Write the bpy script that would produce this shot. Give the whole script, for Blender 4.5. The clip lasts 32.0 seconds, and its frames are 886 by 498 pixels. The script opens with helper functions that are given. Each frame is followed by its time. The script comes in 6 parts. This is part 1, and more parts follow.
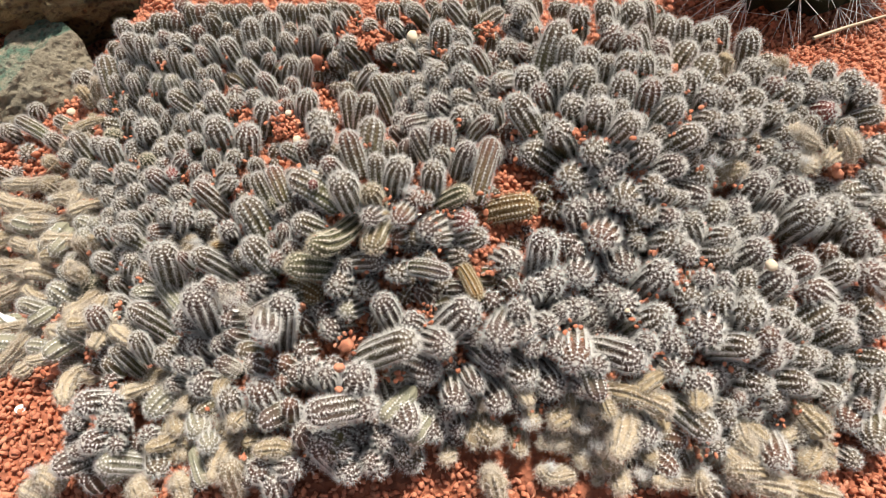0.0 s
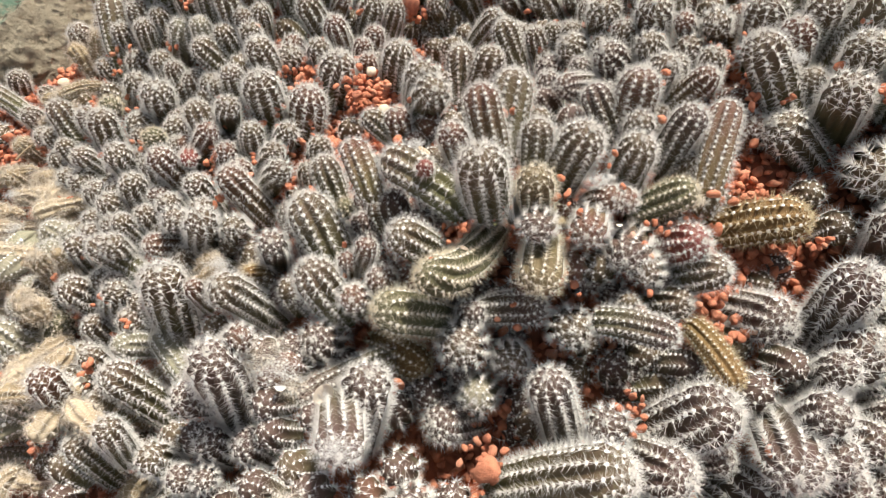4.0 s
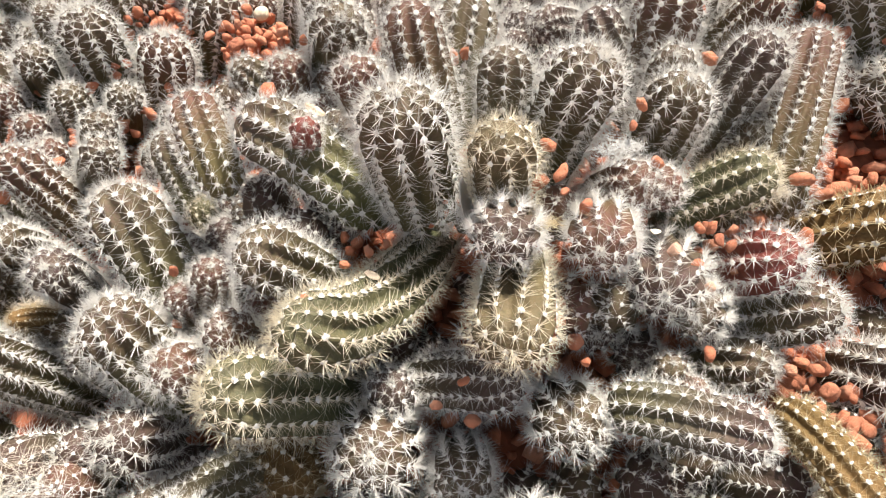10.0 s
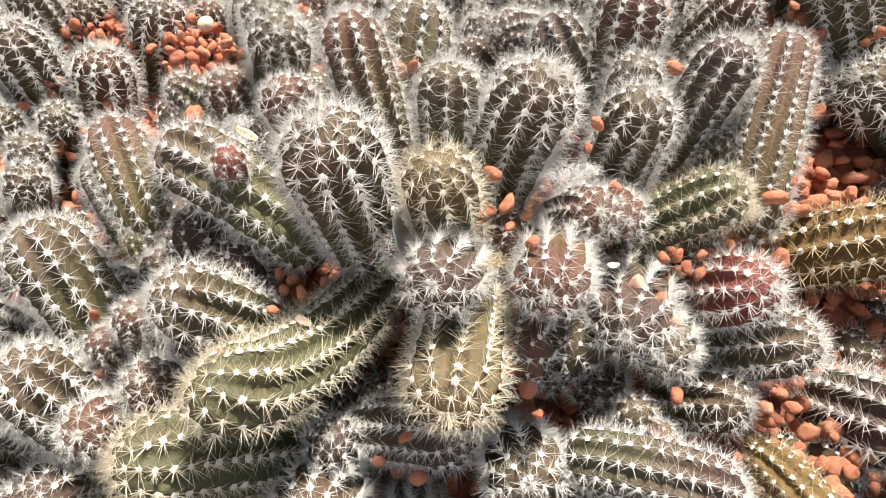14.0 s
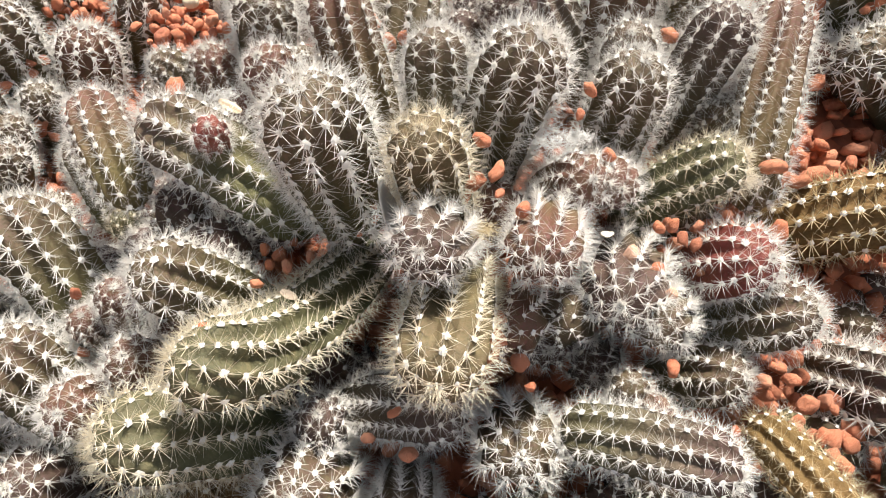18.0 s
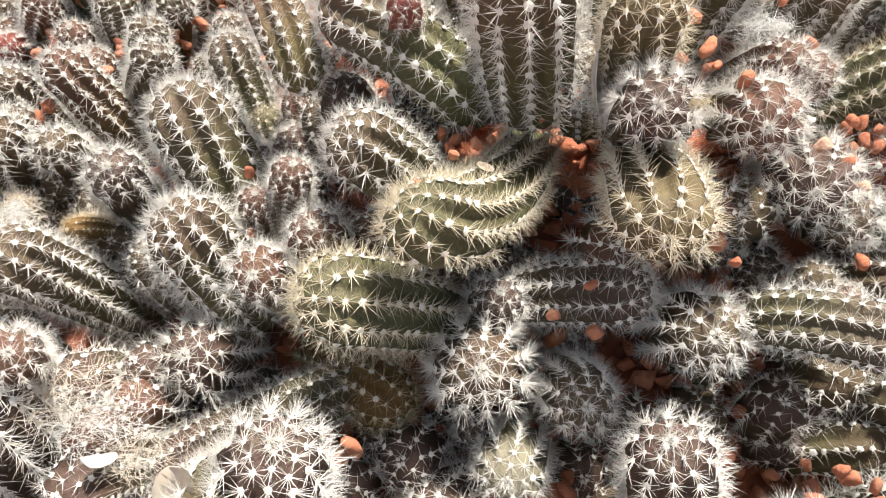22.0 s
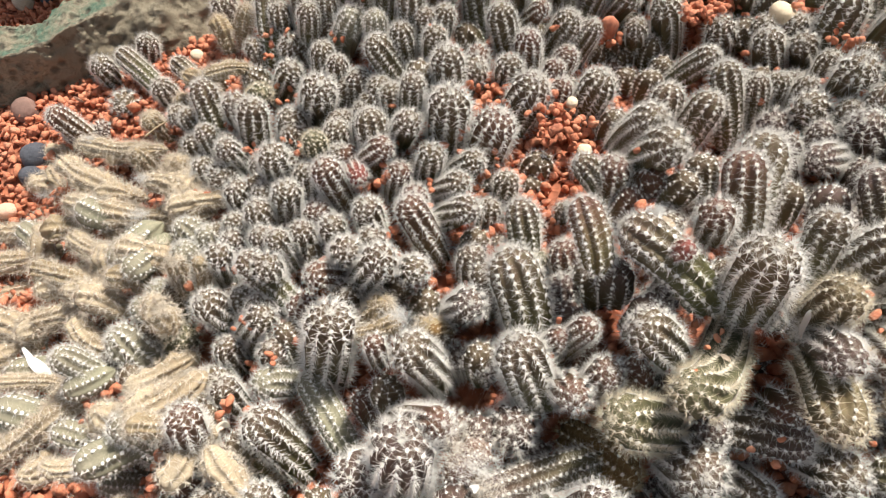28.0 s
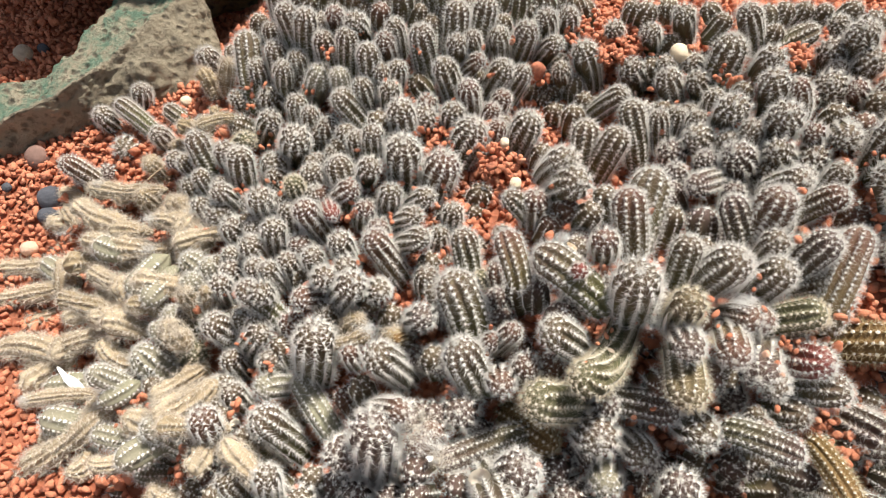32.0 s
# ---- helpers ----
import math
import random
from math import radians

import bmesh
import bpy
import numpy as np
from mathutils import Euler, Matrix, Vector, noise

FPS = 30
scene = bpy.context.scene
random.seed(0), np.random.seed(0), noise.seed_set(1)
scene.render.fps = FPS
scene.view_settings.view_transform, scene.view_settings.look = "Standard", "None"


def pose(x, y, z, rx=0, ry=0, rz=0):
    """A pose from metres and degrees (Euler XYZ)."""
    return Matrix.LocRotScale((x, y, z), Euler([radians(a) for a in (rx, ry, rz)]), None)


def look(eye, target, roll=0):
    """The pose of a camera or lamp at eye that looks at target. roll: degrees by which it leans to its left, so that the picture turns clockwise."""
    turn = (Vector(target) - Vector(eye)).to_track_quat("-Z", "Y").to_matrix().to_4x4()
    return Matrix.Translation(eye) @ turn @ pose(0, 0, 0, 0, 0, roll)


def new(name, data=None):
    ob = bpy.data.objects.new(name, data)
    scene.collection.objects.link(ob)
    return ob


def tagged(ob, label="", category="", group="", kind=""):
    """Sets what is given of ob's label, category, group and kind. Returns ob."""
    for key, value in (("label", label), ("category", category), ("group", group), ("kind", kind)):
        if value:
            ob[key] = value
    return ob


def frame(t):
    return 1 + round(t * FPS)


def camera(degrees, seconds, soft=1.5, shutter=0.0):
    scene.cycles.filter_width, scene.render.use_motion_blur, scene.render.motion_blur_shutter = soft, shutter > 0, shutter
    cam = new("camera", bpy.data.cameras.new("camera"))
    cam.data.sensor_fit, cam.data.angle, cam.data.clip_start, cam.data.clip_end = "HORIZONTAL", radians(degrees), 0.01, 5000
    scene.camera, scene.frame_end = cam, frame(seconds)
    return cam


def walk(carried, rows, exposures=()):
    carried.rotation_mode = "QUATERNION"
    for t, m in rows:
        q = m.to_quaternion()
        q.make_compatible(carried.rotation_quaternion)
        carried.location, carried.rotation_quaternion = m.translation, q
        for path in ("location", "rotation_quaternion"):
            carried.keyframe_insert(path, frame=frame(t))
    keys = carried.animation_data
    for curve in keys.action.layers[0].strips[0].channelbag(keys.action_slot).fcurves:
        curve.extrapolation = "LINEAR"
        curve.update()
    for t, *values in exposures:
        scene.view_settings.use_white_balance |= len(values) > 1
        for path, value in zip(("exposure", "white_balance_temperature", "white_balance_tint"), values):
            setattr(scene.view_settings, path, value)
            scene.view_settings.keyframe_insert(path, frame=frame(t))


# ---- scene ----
cam = camera(69.4, 32.0, soft=1.1)
METRES, EYE, TILT, LEAN, TURN = 0.55, 0.42, -56.0, 0.0, 0.0
ROWS = [
    (0.0, 0.0, 0.0, 0.0, 0.0, 0.0, -0.0),
    (0.5, -0.0105, 0.0173, 0.0062, 0.54, 0.03, -0.47),
    (1.0, -0.0279, 0.0489, 0.0042, 1.29, 0.26, -1.03),
    (1.5, -0.0439, 0.0861, 0.0017, 1.65, 0.66, -1.34),
    (2.0, -0.0668, 0.149, -0.0085, 2.4, 1.11, -2.06),
    (2.5, -0.0819, 0.1825, -0.006, 2.81, 2.12, -2.52),
    (3.0, -0.0893, 0.2339, -0.0006, 2.86, 2.62, -2.29),
    (3.5, -0.1036, 0.2724, 0.0006, 2.86, 3.13, -2.06),
    (5.5, -0.1135, 0.4045, -0.0074, 2.68, 4.11, -1.75),
    (6.0, -0.1135, 0.4247, 0.0004, 2.75, 4.6, -1.78),
    (6.5, -0.1049, 0.4416, 0.0014, 2.71, 4.75, -1.11),
    (7.0, -0.0931, 0.452, 0.0052, 2.1, 4.62, -1.16),
    (7.5, -0.0955, 0.4616, 0.0054, 1.55, 4.74, -1.11),
    (8.0, -0.0882, 0.4671, 0.0038, 0.95, 4.98, -0.89),
    (8.5, -0.0874, 0.4741, 0.0012, 0.55, 5.09, -0.95),
    (9.0, -0.0875, 0.4767, 0.0037, 0.42, 5.19, -1.4),
    (9.5, -0.0909, 0.4776, 0.0075, 0.52, 5.3, -1.37),
    (10.0, -0.0914, 0.4825, 0.0113, 0.47, 5.29, -1.19),
    (10.5, -0.0877, 0.4861, 0.0131, 0.34, 5.33, -0.87),
    (11.0, -0.084, 0.4874, 0.0166, 0.18, 5.38, -0.67),
    (11.5, -0.0805, 0.4953, 0.0175, 0.02, 5.35, -0.73),
    (12.0, -0.0809, 0.4991, 0.0206, -0.14, 5.23, -0.77),
    (12.5, -0.0806, 0.4996, 0.0169, -0.15, 5.08, -0.6),
    (13.0, -0.0786, 0.5024, 0.0215, -0.03, 4.93, 0.08),
    (13.5, -0.0745, 0.4999, 0.0255, -0.04, 4.83, 0.5),
    (14.0, -0.0755, 0.5008, 0.0265, -0.12, 4.86, 0.3),
    (14.5, -0.0736, 0.504, 0.0248, -0.2, 4.72, -0.1),
    (16.5, -0.078, 0.5041, 0.0246, -0.4, 4.82, 0.09),
    (17.0, -0.0753, 0.5059, 0.0255, -0.27, 4.43, 0.56),
    (17.5, -0.0737, 0.504, 0.0218, -0.21, 4.01, 0.86),
    (18.0, -0.0728, 0.5069, 0.0208, -0.23, 4.11, 0.84),
    (18.5, -0.0789, 0.5089, 0.0119, -0.25, 3.95, 0.15),
    (19.0, -0.0764, 0.5079, 0.0127, -0.25, 3.6, 0.1),
    (19.5, -0.0807, 0.5085, 0.0172, -0.14, 3.83, -0.12),
    (20.0, -0.0944, 0.5113, 0.0229, 0.02, 3.96, -0.63),
    (20.5, -0.1034, 0.5081, 0.0162, 0.29, 4.19, -0.96),
    (21.0, -0.1155, 0.5054, 0.0078, 0.74, 3.73, -1.37),
    (21.5, -0.1175, 0.5042, 0.0009, 0.91, 3.48, -1.74),
    (22.0, -0.1246, 0.5077, -0.0125, 0.93, 3.08, -1.86),
    (22.5, -0.127, 0.5052, -0.0183, 0.84, 2.77, -1.78),
    (23.0, -0.14, 0.499, -0.0193, 1.14, 2.78, -2.41),
    (23.5, -0.1552, 0.4928, -0.0129, 1.99, 3.16, -3.6),
    (24.0, -0.1663, 0.4815, -0.0089, 2.46, 2.8, -5.28),
    (24.5, -0.1883, 0.4583, 0.0015, 3.19, 2.7, -6.69),
    (25.0, -0.1971, 0.4434, 0.0117, 3.76, 2.63, -7.06),
    (25.5, -0.2123, 0.4279, 0.0072, 4.22, 2.47, -8.26),
    (26.0, -0.2276, 0.4113, 0.0177, 4.94, 2.57, -9.59),
    (26.5, -0.236, 0.3934, 0.0273, 5.3, 3.21, -9.86),
    (28.5, -0.2334, 0.356, 0.0395, 4.51, 2.07, -10.62),
    (29.0, -0.238, 0.3423, 0.0438, 4.52, 2.08, -10.1),
    (29.5, -0.2347, 0.3318, 0.0453, 4.51, 1.99, -9.27),
    (30.0, -0.2353, 0.3191, 0.0505, 4.47, 1.81, -8.57),
    (30.5, -0.2323, 0.3116, 0.0457, 4.38, 1.41, -8.15),
    (31.0, -0.2299, 0.298, 0.0535, 4.15, 1.26, -7.8),
    (31.5, -0.2211, 0.2764, 0.0567, 4.08, 0.99, -7.4),
    (32.0, -0.2075, 0.2651, 0.0651, 3.49, 1.09, -7.55),
]
walk(cam, [(t, pose(0, 0, EYE, TILT, LEAN, TURN) @ pose(METRES * x, METRES * y, METRES * z, 90 + pitch, roll, yaw)) for t, x, y, z, yaw, pitch, roll in ROWS], exposures=[(0.0, 0.55), (3.5, 0.68), (6, 0.94), (13, 0.98), (17, 0.92), (20, 0.96), (24, 1.08), (26.5, 0.80), (29, 0.70), (32, 0.70)])

# ---- light ----
world = bpy.data.worlds.new("sky")
scene.world = world
world.use_nodes = True
wn = world.node_tree.nodes
sky = wn.new("ShaderNodeTexSky")
sky.sky_type = "NISHITA"
sky.sun_disc = False
SUN_UP, SUN_TURN = 64.0, 22.0      # degrees: height, and turn from +y towards +x
sky.sun_elevation = radians(SUN_UP)
sky.sun_rotation = radians(SUN_TURN)
haze = wn.new("ShaderNodeHueSaturation")     # whitened greenhouse glass
haze.inputs["Saturation"].default_value = 0.42
world.node_tree.links.new(sky.outputs[0], haze.inputs["Color"])
world.node_tree.links.new(haze.outputs[0], wn["Background"].inputs[0])
wn["Background"].inputs[1].default_value = 0.085
sun = new("sun", bpy.data.lights.new("sun", "SUN"))
sun.data.energy = 5.0
sun.data.angle = radians(5.0)
sun.data.color = (1.0, 0.945, 0.87)
sa, se = radians(SUN_TURN), radians(SUN_UP)
sun.matrix_world = look((math.sin(sa) * math.cos(se) * 3, 0.3 + math.cos(sa) * math.cos(se) * 3, math.sin(se) * 3), (0, 0.3, 0))

# ---- materials ----
def material(name, rough=0.6):
    mat = bpy.data.materials.new(name)
    mat.use_nodes = True
    nt = mat.node_tree
    bsdf = nt.nodes["Principled BSDF"]
    bsdf.inputs["Roughness"].default_value = rough
    return mat, nt, bsdf


def node(nt, kind, **inputs):
    n = nt.nodes.new(kind)
    for key, value in inputs.items():
        n.inputs[key.replace("_", " ")].default_value = value
    return n


def mix(nt, factor, a, b):
    n = nt.nodes.new("ShaderNodeMix")
    n.data_type = "RGBA"
    for socket, value in ((n.inputs[0], factor), (n.inputs[6], a), (n.inputs[7], b)):
        if isinstance(value, bpy.types.NodeSocket):
            nt.links.new(value, socket)
        elif isinstance(value, tuple):
            socket.default_value = (*value, 1.0)
        else:
            socket.default_value = value
    return n.outputs[2]


def noise_of(nt, scale, detail=4.0, rough=0.6, low=0.35, high=0.65):
    tc = nt.nodes.new("ShaderNodeTexCoord")
    n = node(nt, "ShaderNodeTexNoise", Scale=scale, Detail=detail, Roughness=rough)
    nt.links.new(tc.outputs["Object"], n.inputs["Vector"])
    r = node(nt, "ShaderNodeMapRange")
    r.inputs[1].default_value, r.inputs[2].default_value = low, high
    nt.links.new(n.outputs["Fac"], r.inputs[0])
    return r.outputs[0]


def bump(nt, bsdf, height, strength, distance):
    b = node(nt, "ShaderNodeBump", Strength=strength, Distance=distance)
    nt.links.new(height, b.inputs["Height"])
    nt.links.new(b.outputs[0], bsdf.inputs["Normal"])


def skin(name, foot, top, other, wear, rough=0.55):
    """Cactus skin: colour runs from the foot to the top of the stem, with blotches and scars."""
    mat, nt, bsdf = material(name, rough)
    along = nt.nodes.new("ShaderNodeAttribute")
    along.attribute_name = "along"
    info = nt.nodes.new("ShaderNodeObjectInfo")
    ramp = node(nt, "ShaderNodeMapRange")
    ramp.inputs[1].default_value, ramp.inputs[2].default_value = 0.30, 0.85
    nt.links.new(along.outputs["Fac"], ramp.inputs[0])
    c = mix(nt, ramp.outputs[0], foot, top)
    r = node(nt, "ShaderNodeMath")
    r.operation = "MULTIPLY"
    r.inputs[1].default_value = 0.5
    nt.links.new(info.outputs["Random"], r.inputs[0])
    c = mix(nt, r.outputs[0], c, other)
    c = mix(nt, noise_of(nt, 260, 5, 0.6, 0.52, 0.95), c, wear)
    c = mix(nt, noise_of(nt, 1400, 3, 0.6, 0.3, 0.9), c, tuple(v * 0.6 for v in foot))
    bsdf.inputs["Specular IOR Level"].default_value = 0.22
    nt.links.new(c, bsdf.inputs["Base Color"])
    bump(nt, bsdf, noise_of(nt, 1800, 4), 0.35, 0.0004)
    return mat


SKINS = {
    "g": skin("green_skin", (0.146, 0.143, 0.060), (0.128, 0.074, 0.058), (0.140, 0.102, 0.060), (0.26, 0.21, 0.12)),
    "G": skin("fresh_green_skin", (0.112, 0.122, 0.058), (0.138, 0.120, 0.068), (0.125, 0.114, 0.060), (0.3, 0.25, 0.12)),
    "r": skin("reddish_skin", (0.165, 0.140, 0.056), (0.158, 0.060, 0.052), (0.142, 0.068, 0.052), (0.25, 0.15, 0.09)),
    "R": skin("red_skin", (0.22, 0.10, 0.055), (0.25, 0.058, 0.050), (0.22, 0.055, 0.05), (0.34, 0.14, 0.08)),
    "p": skin("dusky_skin", (0.118, 0.106, 0.056), (0.112, 0.060, 0.056), (0.105, 0.066, 0.056), (0.24, 0.18, 0.12)),
    "b": skin("brown_skin", (0.20, 0.125, 0.045), (0.25, 0.14, 0.055), (0.16, 0.105, 0.045), (0.32, 0.21, 0.09), 0.75),
    "y": skin("straw_skin", (0.36, 0.275, 0.165), (0.44, 0.345, 0.215), (0.30, 0.24, 0.15), (0.21, 0.15, 0.09), 0.85),
    "d": skin("bleached_skin", (0.45, 0.355, 0.235), (0.58, 0.485, 0.345), (0.33, 0.275, 0.195), (0.24, 0.17, 0.11), 0.9),
    "c": skin("tawny_skin", (0.150, 0.135, 0.062), (0.162, 0.114, 0.064), (0.145, 0.106, 0.060), (0.30, 0.24, 0.12)),
    "q": skin("pale_skin", (0.3, 0.285, 0.19), (0.29, 0.25, 0.18), (0.25, 0.235, 0.165), (0.46, 0.4, 0.28), 0.7),
}


def thorn_material(name, a, b, glow=0.0):
    mat, nt, bsdf = material(name, 0.45)
    geo = nt.nodes.new("ShaderNodeNewGeometry")
    colour = mix(nt, geo.outputs["Random Per Island"], a, b)
    nt.links.new(colour, bsdf.inputs["Base Color"])
    if glow:      # thin spines and hairs let light through
        thin = nt.nodes.new("ShaderNodeBsdfTranslucent")
        nt.links.new(colour, thin.inputs["Color"])
        both = node(nt, "ShaderNodeMixShader", Fac=glow)
        nt.links.new(bsdf.outputs[0], both.inputs[1])
        nt.links.new(thin.outputs[0], both.inputs[2])
        nt.links.new(both.outputs[0], nt.nodes["Material Output"].inputs[0])
    return mat


SPINE = thorn_material("white_spine", (0.92, 0.90, 0.86), (0.76, 0.72, 0.65), 0.15)
SPINE_YELLOW = thorn_material("straw_spine", (0.78, 0.68, 0.46), (0.60, 0.47, 0.27), 0.15)
SPINE_CREAM = thorn_material("cream_spine", (0.88, 0.82, 0.68), (0.74, 0.65, 0.48), 0.15)
SPINE_DRY = thorn_material("dry_spine", (0.90, 0.84, 0.74), (0.68, 0.59, 0.47), 0.15)
WOOL = thorn_material("areole_wool", (0.92, 0.91, 0.87), (0.84, 0.81, 0.72), 0.0)


def stone_material(name, colours, scale, pits=0.0):
    mat, nt, bsdf = material(name, 0.9)
    geo = nt.nodes.new("ShaderNodeNewGeometry")
    info = nt.nodes.new("ShaderNodeObjectInfo")
    add = node(nt, "ShaderNodeMath")
    nt.links.new(geo.outputs["Random Per Island"], add.inputs[0])
    nt.links.new(info.outputs["Random"], add.inputs[1])
    frac = node(nt, "ShaderNodeMath")
    frac.operation = "FRACT"
    nt.links.new(add.outputs[0], frac.inputs[0])
    ramp = nt.nodes.new("ShaderNodeValToRGB")
    e = ramp.color_ramp.elements
    while len(e) < len(colours):
        e.new(0.5)
    for k, c in enumerate(colours):
        e[k].position = k / (len(colours) - 1)
        e[k].color = (*c, 1)
    nt.links.new(frac.outputs[0], ramp.inputs[0])
    c = mix(nt, noise_of(nt, scale, 5, 0.65, 0.35, 0.7), ramp.outputs[0], tuple(min(1, v * 1.35 + 0.03) for v in colours[0]))
    c = mix(nt, noise_of(nt, scale * 4, 4, 0.7, 0.55, 0.8), c, tuple(v * 0.4 for v in colours[-1]))
    nt.links.new(c, bsdf.inputs["Base Color"])
    bump(nt, bsdf, noise_of(nt, scale * 3, 6, 0.7), 0.6, 0.0008)
    return mat


GRAVEL = stone_material("red_lava_chip", [(0.53, 0.185, 0.09), (0.45, 0.135, 0.065), (0.57, 0.235, 0.125), (0.35, 0.108, 0.062), (0.53, 0.20, 0.105), (0.60, 0.31, 0.195)], 300)
PEBBLE_WHITE = stone_material("cream_pebble", [(0.62, 0.50, 0.34), (0.56, 0.46, 0.34)], 120)
PEBBLE_PINK = stone_material("pink_pebble", [(0.62, 0.38, 0.26), (0.55, 0.33, 0.24)], 120)
PEBBLE_DARK = stone_material("slate_pebble", [(0.055, 0.058, 0.07), (0.045, 0.048, 0.055)], 120)
PEBBLE_TAN = stone_material("tan_pebble", [(0.42, 0.33, 0.24), (0.36, 0.29, 0.22)], 120)
PEBBLE_BROWN = stone_material("brown_pebble", [(0.20, 0.11, 0.08), (0.17, 0.10, 0.08)], 120)


def soil_material():
    mat, nt, bsdf = material("red_gravel_bed", 0.95)
    tc = nt.nodes.new("ShaderNodeTexCoord")
    v = node(nt, "ShaderNodeTexVoronoi", Scale=240.0)
    nt.links.new(tc.outputs["Object"], v.inputs["Vector"])
    c = mix(nt, v.outputs["Color"], (0.44, 0.14, 0.065), (0.32, 0.10, 0.05))
    c = mix(nt, noise_of(nt, 60, 5), c, (0.24, 0.085, 0.045))
    nt.links.new(c, bsdf.inputs["Base Color"])
    bump(nt, bsdf, v.outputs["Distance"], 0.9, 0.003)
    return mat


SOIL = soil_material()


def rock_material(name, main, second, dark, paint=None):
    mat, nt, bsdf = material(name, 0.92)
    c = mix(nt, noise_of(nt, 35, 6, 0.65), main, second)
    c = mix(nt, noise_of(nt, 160, 5, 0.7, 0.52, 0.72), c, dark)
    if paint:
        side = nt.nodes.new("ShaderNodeAttribute")
        side.attribute_name = "green"
        m1 = node(nt, "ShaderNodeMath")
        m1.operation = "MULTIPLY_ADD"
        m1.inputs[1].default_value = 1.1
        nt.links.new(noise_of(nt, 45, 6, 0.75, 0.3, 0.7), m1.inputs[0])
        nt.links.new(side.outputs["Fac"], m1.inputs[2])
        r = node(nt, "ShaderNodeMapRange")
        r.inputs[1].default_value, r.inputs[2].default_value = 0.95, 1.25
        nt.links.new(m1.outputs[0], r.inputs[0])
        c = mix(nt, r.outputs[0], c, mix(nt, noise_of(nt, 60, 6, 0.75, 0.42, 0.6), paint, second))
    tc = nt.nodes.new("ShaderNodeTexCoord")
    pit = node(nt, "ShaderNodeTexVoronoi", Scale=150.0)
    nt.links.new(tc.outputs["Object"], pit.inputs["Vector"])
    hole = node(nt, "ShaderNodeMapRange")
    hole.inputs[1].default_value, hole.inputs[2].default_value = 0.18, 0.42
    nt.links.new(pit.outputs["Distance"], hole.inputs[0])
    # shade inside the pits is painted into the base colour, besides the bump
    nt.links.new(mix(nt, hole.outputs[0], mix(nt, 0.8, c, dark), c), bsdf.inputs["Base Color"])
    grain = node(nt, "ShaderNodeMath")
    grain.operation = "MULTIPLY_ADD"
    grain.inputs[1].default_value = 0.8
    nt.links.new(noise_of(nt, 220, 7, 0.75), grain.inputs[0])
    nt.links.new(hole.outputs[0], grain.inputs[2])
    bump(nt, bsdf, grain.outputs[0], 1.0, 0.0045)
    return mat


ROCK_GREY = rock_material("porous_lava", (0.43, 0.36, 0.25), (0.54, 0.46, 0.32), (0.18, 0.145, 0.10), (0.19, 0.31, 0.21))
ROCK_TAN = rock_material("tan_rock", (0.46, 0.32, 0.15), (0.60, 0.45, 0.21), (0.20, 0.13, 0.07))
PAPER = thorn_material("dry_husk", (0.75, 0.68, 0.55), (0.66, 0.58, 0.44))
WHITE_FLUFF = thorn_material("white_fluff", (0.88, 0.87, 0.84), (0.80, 0.78, 0.74), 0.2)
DARK_GREEN = skin("dark_green_skin", (0.030, 0.045, 0.025), (0.035, 0.05, 0.028), (0.025, 0.04, 0.022), (0.06, 0.07, 0.04), 0.5)
TWIG = thorn_material("dry_stick", (0.50, 0.38, 0.24), (0.42, 0.31, 0.19))

# ---- mesh tools ----
def raw_mesh(name, verts, faces, mat, smooth=False, along=None):
    """faces: an array of triangles or of quads."""
    me = bpy.data.meshes.new(name)
    verts, faces = np.asarray(verts, np.float32), np.asarray(faces, np.int32)
    n, k = faces.shape
    me.vertices.add(len(verts))
    me.vertices.foreach_set("co", verts.ravel())
    me.loops.add(n * k)
    me.loops.foreach_set("vertex_index", faces.ravel())
    me.polygons.add(n)
    me.polygons.foreach_set("loop_start", np.arange(0, n * k, k, dtype=np.int32))
    if smooth:
        me.polygons.foreach_set("use_smooth", np.ones(n, bool))
    if along is not None:
        at = me.attributes.new("along", "FLOAT", "POINT")
        at.data.foreach_set("value", np.asarray(along, np.float32))
    me.update(calc_edges=True)
    me.materials.append(mat)
    return me


def part(name, me, parent, label=""):
    ob = new(name, me)
    ob.parent = parent
    if label:
        ob["label"] = label
    return ob


def unit(v):
    return v / np.maximum(np.linalg.norm(v, axis=-1, keepdims=True), 1e-12)


# ---- ground: level bed with a heap under the plant ----
HEAP_X = np.arange(-0.33, 0.34, 0.11)
HEAP_Y = np.arange(0.09, 0.5, 0.095)
HEAP_H = np.array([69, -25, -372, 350, -391, -153, -56, 270, -223, 921, 154, 12, 215, 229, 3, -313, 113, 618, -566, 723, 198, -35, -61, 914, -268, -376, 281, 17, 273, -325, 161, -513, 209, 265, 114]) * 1e-4
HEAP_C = np.array([(x, y) for x in HEAP_X for y in HEAP_Y])


def ground_z(x, y):
    x, y = np.atleast_1d(x), np.atleast_1d(y)
    d2 = (x[:, None] - HEAP_C[:, 0]) ** 2 + (y[:, None] - HEAP_C[:, 1]) ** 2
    slope = 0.0248 + 0.0371 * np.clip(x, -0.8, 0.8)
    return slope + np.exp(-d2 / (2 * 0.075 ** 2)) @ HEAP_H


def ground_noise(x, y):
    return np.array([0.004 * noise.noise((a * 14, b * 14, 0.0)) + 0.002 * noise.noise((a * 60, b * 60, 3.0)) for a, b in zip(x, y)])


